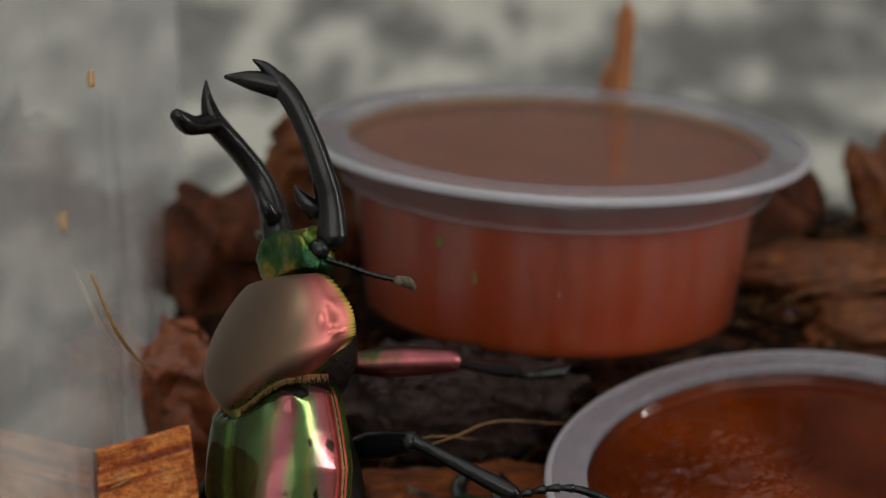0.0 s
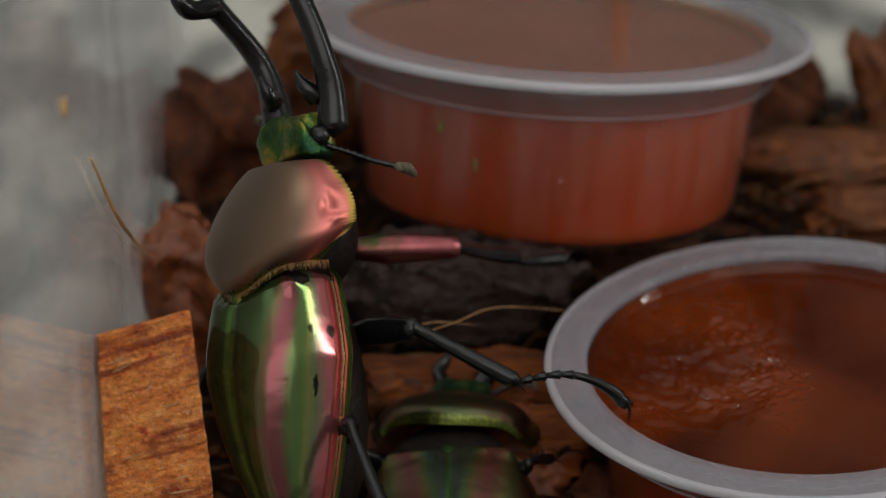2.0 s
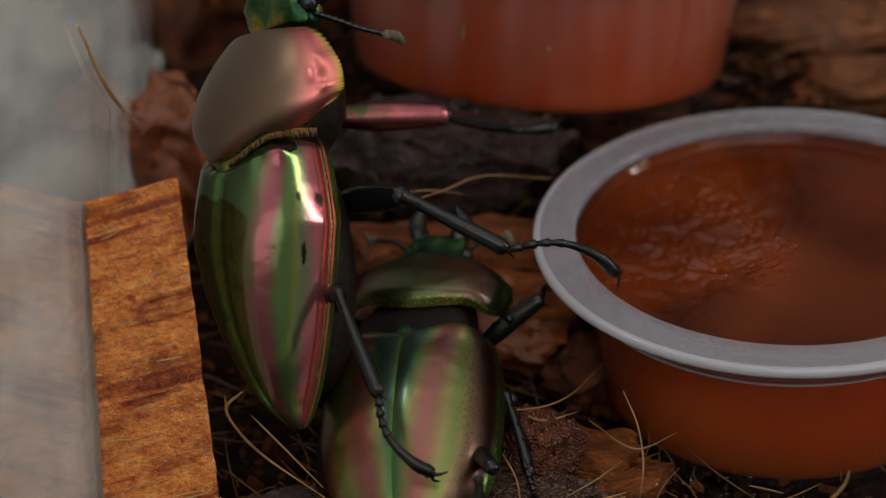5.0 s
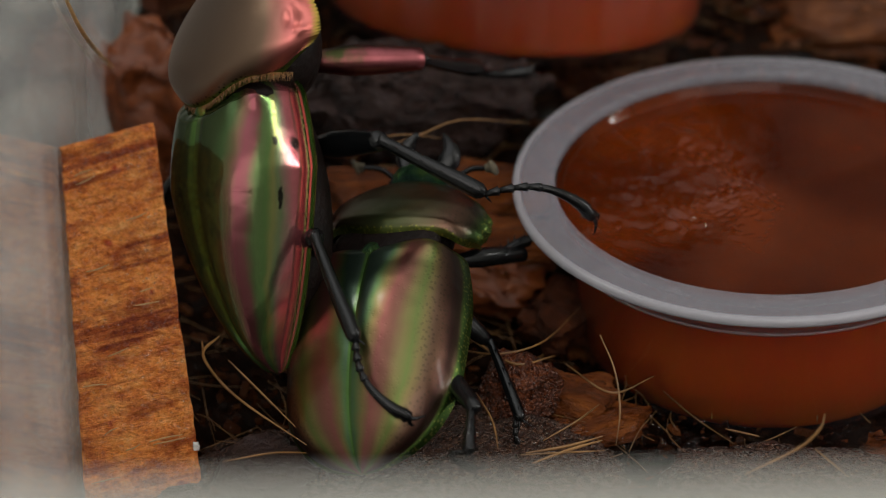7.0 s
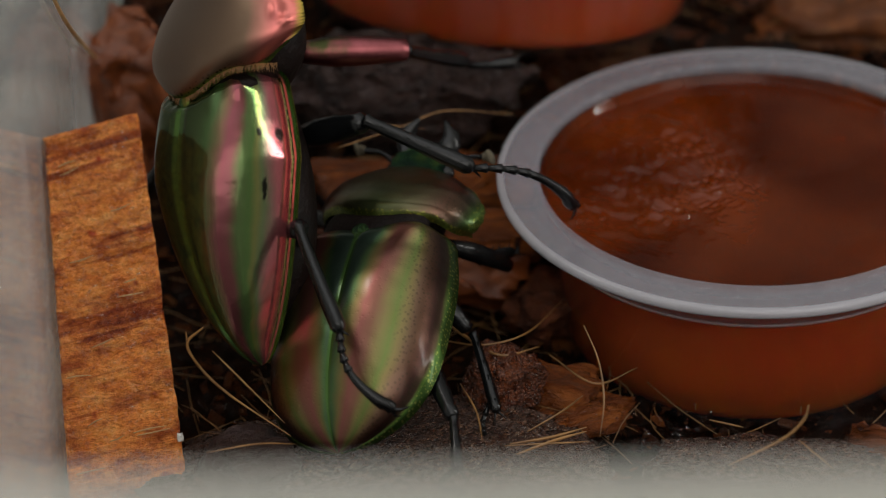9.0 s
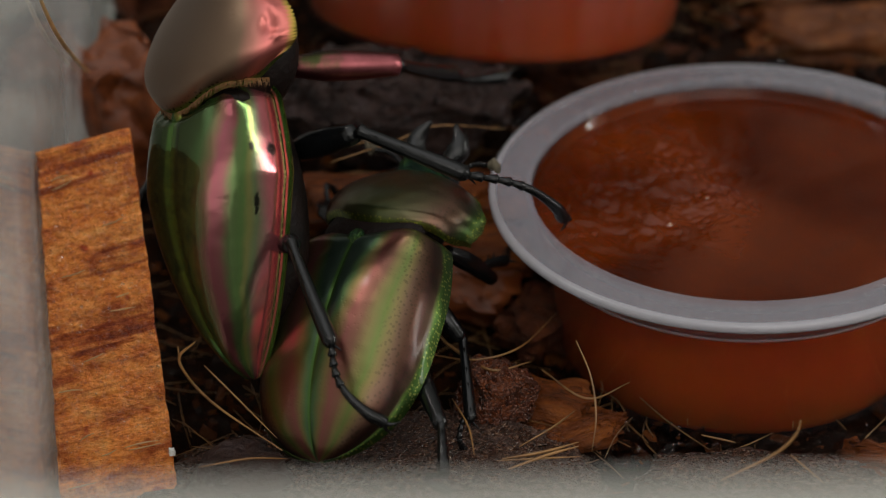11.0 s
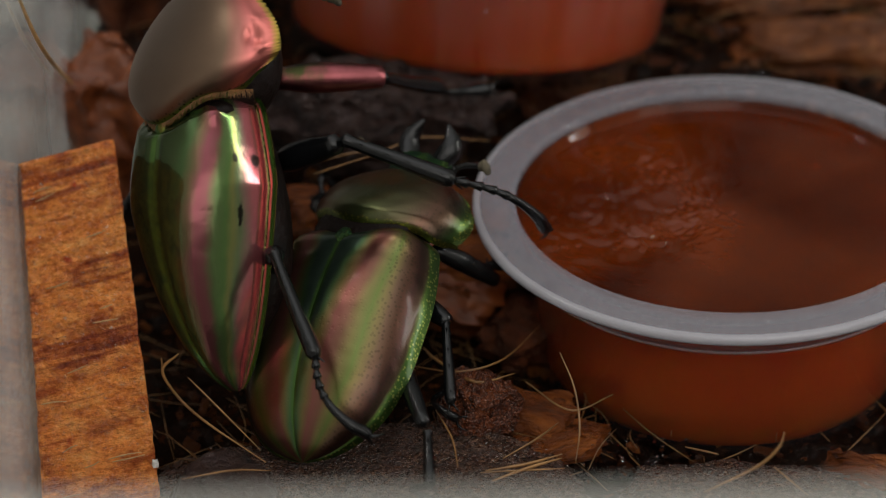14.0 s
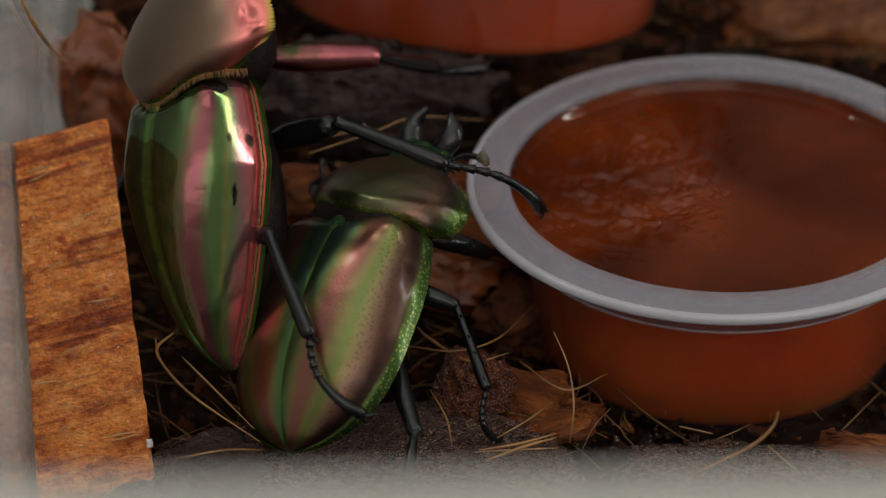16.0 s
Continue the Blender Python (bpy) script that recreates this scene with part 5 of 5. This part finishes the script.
FIBRES = [
    [(-20.3, 226.0, 20.9), (-19.7, 224.0, 19.5), (-16.7, 221.0, 17.6), (-10.2, 215.0, 16.3)],
    [(-17.7, 224.0, 20.0), (-15.1, 222.0, 18.2), (-10.8, 217.0, 16.4)],
    [(-17.9, 212.9, 16.0), (-13.3, 214.2, 16.0), (-9.8, 216.3, 14.5)],
    [(10.2, 215.8, 14.5), (14.0, 216.8, 14.5), (17.5, 218.4, 14.5)],
    [(11.9, 217.8, 14.5), (15.1, 218.8, 16.0), (17.1, 218.5, 18.0)],
    [(9.7, 215.5, 14.5), (13.9, 215.8, 14.5), (17.6, 216.0, 14.5)],
    [(10.7, 213.4, 15.0), (14.4, 215.6, 15.0), (17.4, 217.0, 15.0)],
    [(17.3, 222.0, 23.5), (18.5, 219.0, 21.5), (18.9, 216.5, 18.8), (18.5, 215.0, 15.7)],
    [(28.9, 217.1, 16.0), (31.9, 215.8, 16.0)],
    [(29.5, 207.0, 17.9), (34.3, 208.0, 19.9), (36.2, 208.5, 21.6), (36.7, 209.0, 22.9)],
    [(36.8, 213.6, 16.0), (39.3, 209.0, 16.0)],
    [(3.6, 230.3, 17.0), (8.0, 227.6, 18.0), (12.4, 229.7, 18.0), (16.5, 238.4, 16.5)],
    [(4.8, 233.6, 17.0), (5.9, 231.5, 17.0), (9.6, 227.3, 17.0), (13.5, 228.7, 17.0)],
    [(5.7, 222.4, 17.0), (7.1, 217.5, 17.0), (7.5, 212.8, 17.0)],
    [(-5.8, 245.0, 30.4), (0.4, 249.0, 30.5), (5.0, 252.0, 30.7), (12.0, 254.0, 29.2)],
    [(-9.1, 258.4, 20.0), (-3.2, 261.9, 20.0), (3.3, 259.2, 20.0)],
    [(-31.6, 227.1, 59.2), (-31.6, 245.4, 43.8), (-31.6, 279.3, 21.5)],
    [(14.6, 228.7, 16.0), (18.6, 223.6, 16.0), (22.9, 226.3, 16.0)],
    [(-0.2, 262.7, 22.0), (4.6, 266.5, 22.0), (12.0, 268.4, 22.0)],
    [(10.3, 270.1, 25.0), (13.7, 276.9, 25.0), (16.8, 276.8, 25.0)],
    [(-7.4, 250.0, 28.5), (-1.7, 250.0, 30.1), (2.9, 250.0, 29.7)],
    [(-18.3, 222.0, 23.9), (-19.9, 222.0, 22.0), (-18.5, 222.0, 18.8)],
]


def build_fibres():
    for i, line in enumerate(FIBRES):
        pts = curve_points(mm(line), 20)
        r = 0.00022 if i == 16 else 0.0001 if i % 3 else 0.00015
        thing("coir_fibre", tube(pts, lerp_list([r * 0.6, r, r, r * 0.35], 20), 6), M_STRAW if i == 16 else M_FIBRE, "tan straw stuck on the case wall" if i == 16 else "thin golden-brown coir fibre on the bark", "fibre", group="loose coir fibres")
    rng = random.Random(9)
    bm = bmesh.new()
    for k in range(800):
        x, y = rng.uniform(WALL_X + 0.003, 0.08), rng.uniform(0.2, REAR_Y - 0.005)
        a, n = rng.uniform(0, 6.3), rng.uniform(0.003, 0.011)
        z = ground_height(x, y) + rng.uniform(0.0, 0.0015)
        c, bend = Vector((math.cos(a), math.sin(a), rng.uniform(-0.1, 0.25))), Vector((-math.sin(a), math.cos(a), 0.3)) * rng.uniform(-0.3, 0.3)
        p = Vector((x, y, z))
        tube(curve_points([p, p + (c + bend) * n * 0.5, p + c * n], 6), lerp_list([0.00003, 0.00006, 0.00003], 6), 4, bm)
    thing("fibre_litter", bm, M_FIBRE, "short broken coir fibres scattered over the bark", "fibres", kind="stuff")


build_fibres()
for at in ((-32.0, 216.3, 68.9), (-32.0, 240, 72.8)):
    ob = thing("dirt_speck", chunk((0.0004, 0.0016, 0.0014), int(at[1]), 0.3), M_STRAW, "small tan speck of dirt stuck on the wall", "dirt speck", group="specks on the wall")
    ob.matrix_world = pose(*[v * 0.001 for v in at])
for at, size, material in (((-0.5, 270.6, 42.6), (0.5, 0.3, 1.2), M_MOSS), ((3.1, 268.0, 39.4), (0.3, 0.2, 1.6), M_MOSS), ((17.3, 268.0, 47.1), (0.15, 0.12, 0.8), M_PALE), ((15.6, 267.5, 46.2), (0.15, 0.12, 0.25), M_PALE), ((12.0, 266.1, 38.2), (0.12, 0.12, 0.3), M_PALE)):
    ob = thing("dirt_speck", chunk([v * 0.001 for v in size], int(at[0] * 10), 0.3), material, "tiny speck stuck on the side of a cup", "dirt speck", group="specks on the cups")
    ob.matrix_world = pose(*[v * 0.001 for v in at])
ob = thing("pale_crumb", chunk((0.0006, 0.0005, 0.0008), 3, 0.3), M_PALE, "small whitish crumb stuck on the wood block", "crumb")
ob.matrix_world = pose(-0.0206, 0.2172, 0.0148)


def build_glint_beads():
    """Clear beads added to make the glints on the damp wood face and on the bark before the beetles."""
    m, nt, b = mat("clear_glint_bead")
    b.inputs["Base Color"].default_value = (0.95, 0.93, 0.9, 1)
    b.inputs["Transmission Weight"].default_value = 1.0
    b.inputs["IOR"].default_value = 1.33
    b.inputs["Roughness"].default_value = 0.03
    rng = random.Random(77)
    corners = mm([(-31.3, 216, 2.5), (-19.5, 215, 2.5), (-23.3, 224, 45.4), (-31.9, 224, 43.0)])
    places = []
    for k in range(260):
        u, w = rng.uniform(0.03, 0.97) ** 0.8, rng.uniform(0.02, 0.98)
        places.append((corners[0].lerp(corners[3], w).lerp(corners[1].lerp(corners[2], w), u) + Vector((0, -0.00022, 0.00005)), rng.uniform(0.00006, 0.00016)))
    for k in range(420):
        x, y = rng.uniform(-0.018, 0.03), rng.uniform(0.206, 0.224)
        places.append((Vector((x, y, 0.0129 + 0.0004 * math.sin(900 * x) * math.cos(700 * y))), rng.uniform(0.00007, 0.00017)))
    bm = bmesh.new()
    for p, r in places:
        bead = [bm.verts.new(p + Vector(d) * r) for d in ((1, 0, 0), (0, 1, 0), (-1, 0, 0), (0, -1, 0), (0, 0, 1), (0, 0, -1), (0.7, 0, 0.7), (0, 0.7, 0.7), (-0.7, 0, 0.7), (0, -0.7, 0.7))]
        for i in range(4):
            j = (i + 1) % 4
            bm.faces.new((bead[i], bead[j], bead[6 + j], bead[6 + i]))
            bm.faces.new((bead[6 + i], bead[6 + j], bead[4]))
            bm.faces.new((bead[j], bead[i], bead[5]))
    thing("glint_beads", bm, m, "tiny clear beads added for the glints on damp wood and bark", "droplets", kind="stuff")


build_glint_beads()


def pose_at(rows, t):
    """The pose between two rows."""
    for (t0, a), (t1, b) in zip(rows, rows[1:]):
        if t <= t1:
            return a.lerp(b, max(0.0, (t - t0) / (t1 - t0)))
    return rows[-1][1]


def joints_at(rows, t):
    for (t0, *a), (t1, *b) in zip(rows, rows[1:]):
        if t <= t1:
            k = max(0.0, (t - t0) / (t1 - t0))
            return [Vector(p).lerp(Vector(q), k) for p, q in zip(a, b)]
    return [Vector(p) for p in rows[-1][1:]]


def swing_leg(pieces, hip, rows, frames, times):
    """Key the three segments of a leg in its beetle's space so that knee, ankle and foot follow the rows."""
    keys = [[], [], []]
    for t in times:
        inv = frames(t).inverted()
        knee, ankle, foot = [(inv @ (p * 0.001)) * 1000 for p in joints_at(rows, t)]
        for k, (a, b) in enumerate(((Vector(hip), knee), (knee, ankle), (ankle, foot))):
            keys[k].append((t, swing(a, b)))
    for piece, key in zip(pieces, keys):
        walk(piece, key)


def motions():
    lifted = Matrix.Translation((-0.0004, 0, 0.0009)) @ CUP_REST
    walk(cup, [(0, lifted), (4.2, lifted), (6.3, CUP_REST), (16, CUP_REST)])
    walk(female, FEMALE_ROWS)
    walk(female_pronotum, [(0, pose(0.0028, 0, 0.0005, 0, 1, -7)), (2, pose(0.0028, 0, 0.0005, 0, 1, -7)), (3, pose(0.0027, 0, 0.0004, 0, 2.5, -9)), (4, pose(0.0029, 0, 0.0002, 0, 0, -7)), (6.5, pose(0.0009, 0, -0.0004, 4, 5, -7)), (8, pose(0.0007, 0, -0.0005, 5, 6, -8)), (12, pose(0.0003, 0, -0.0005, 6, 7, -8)), (16, pose(0.0001, 0, -0.0005, 5, 8, -10))])
    times = [t for t, _ in FEMALE_ROWS]
    for key, rows in (("fore", FEMALE_FORE), ("mid", FEMALE_MID), ("hind", FEMALE_HIND)):
        swing_leg(female_legs[key], FEMALE_HIPS[key], rows, lambda t: pose_at(FEMALE_ROWS, t), times)
    hip = tuple((MALE.inverted() @ Vector((-0.0095, 0.241, 0.0338))) * 1000)
    swing_leg(male_mid_leg, hip, MALE_MID, lambda t: MALE, [r[0] for r in MALE_MID])


motions()
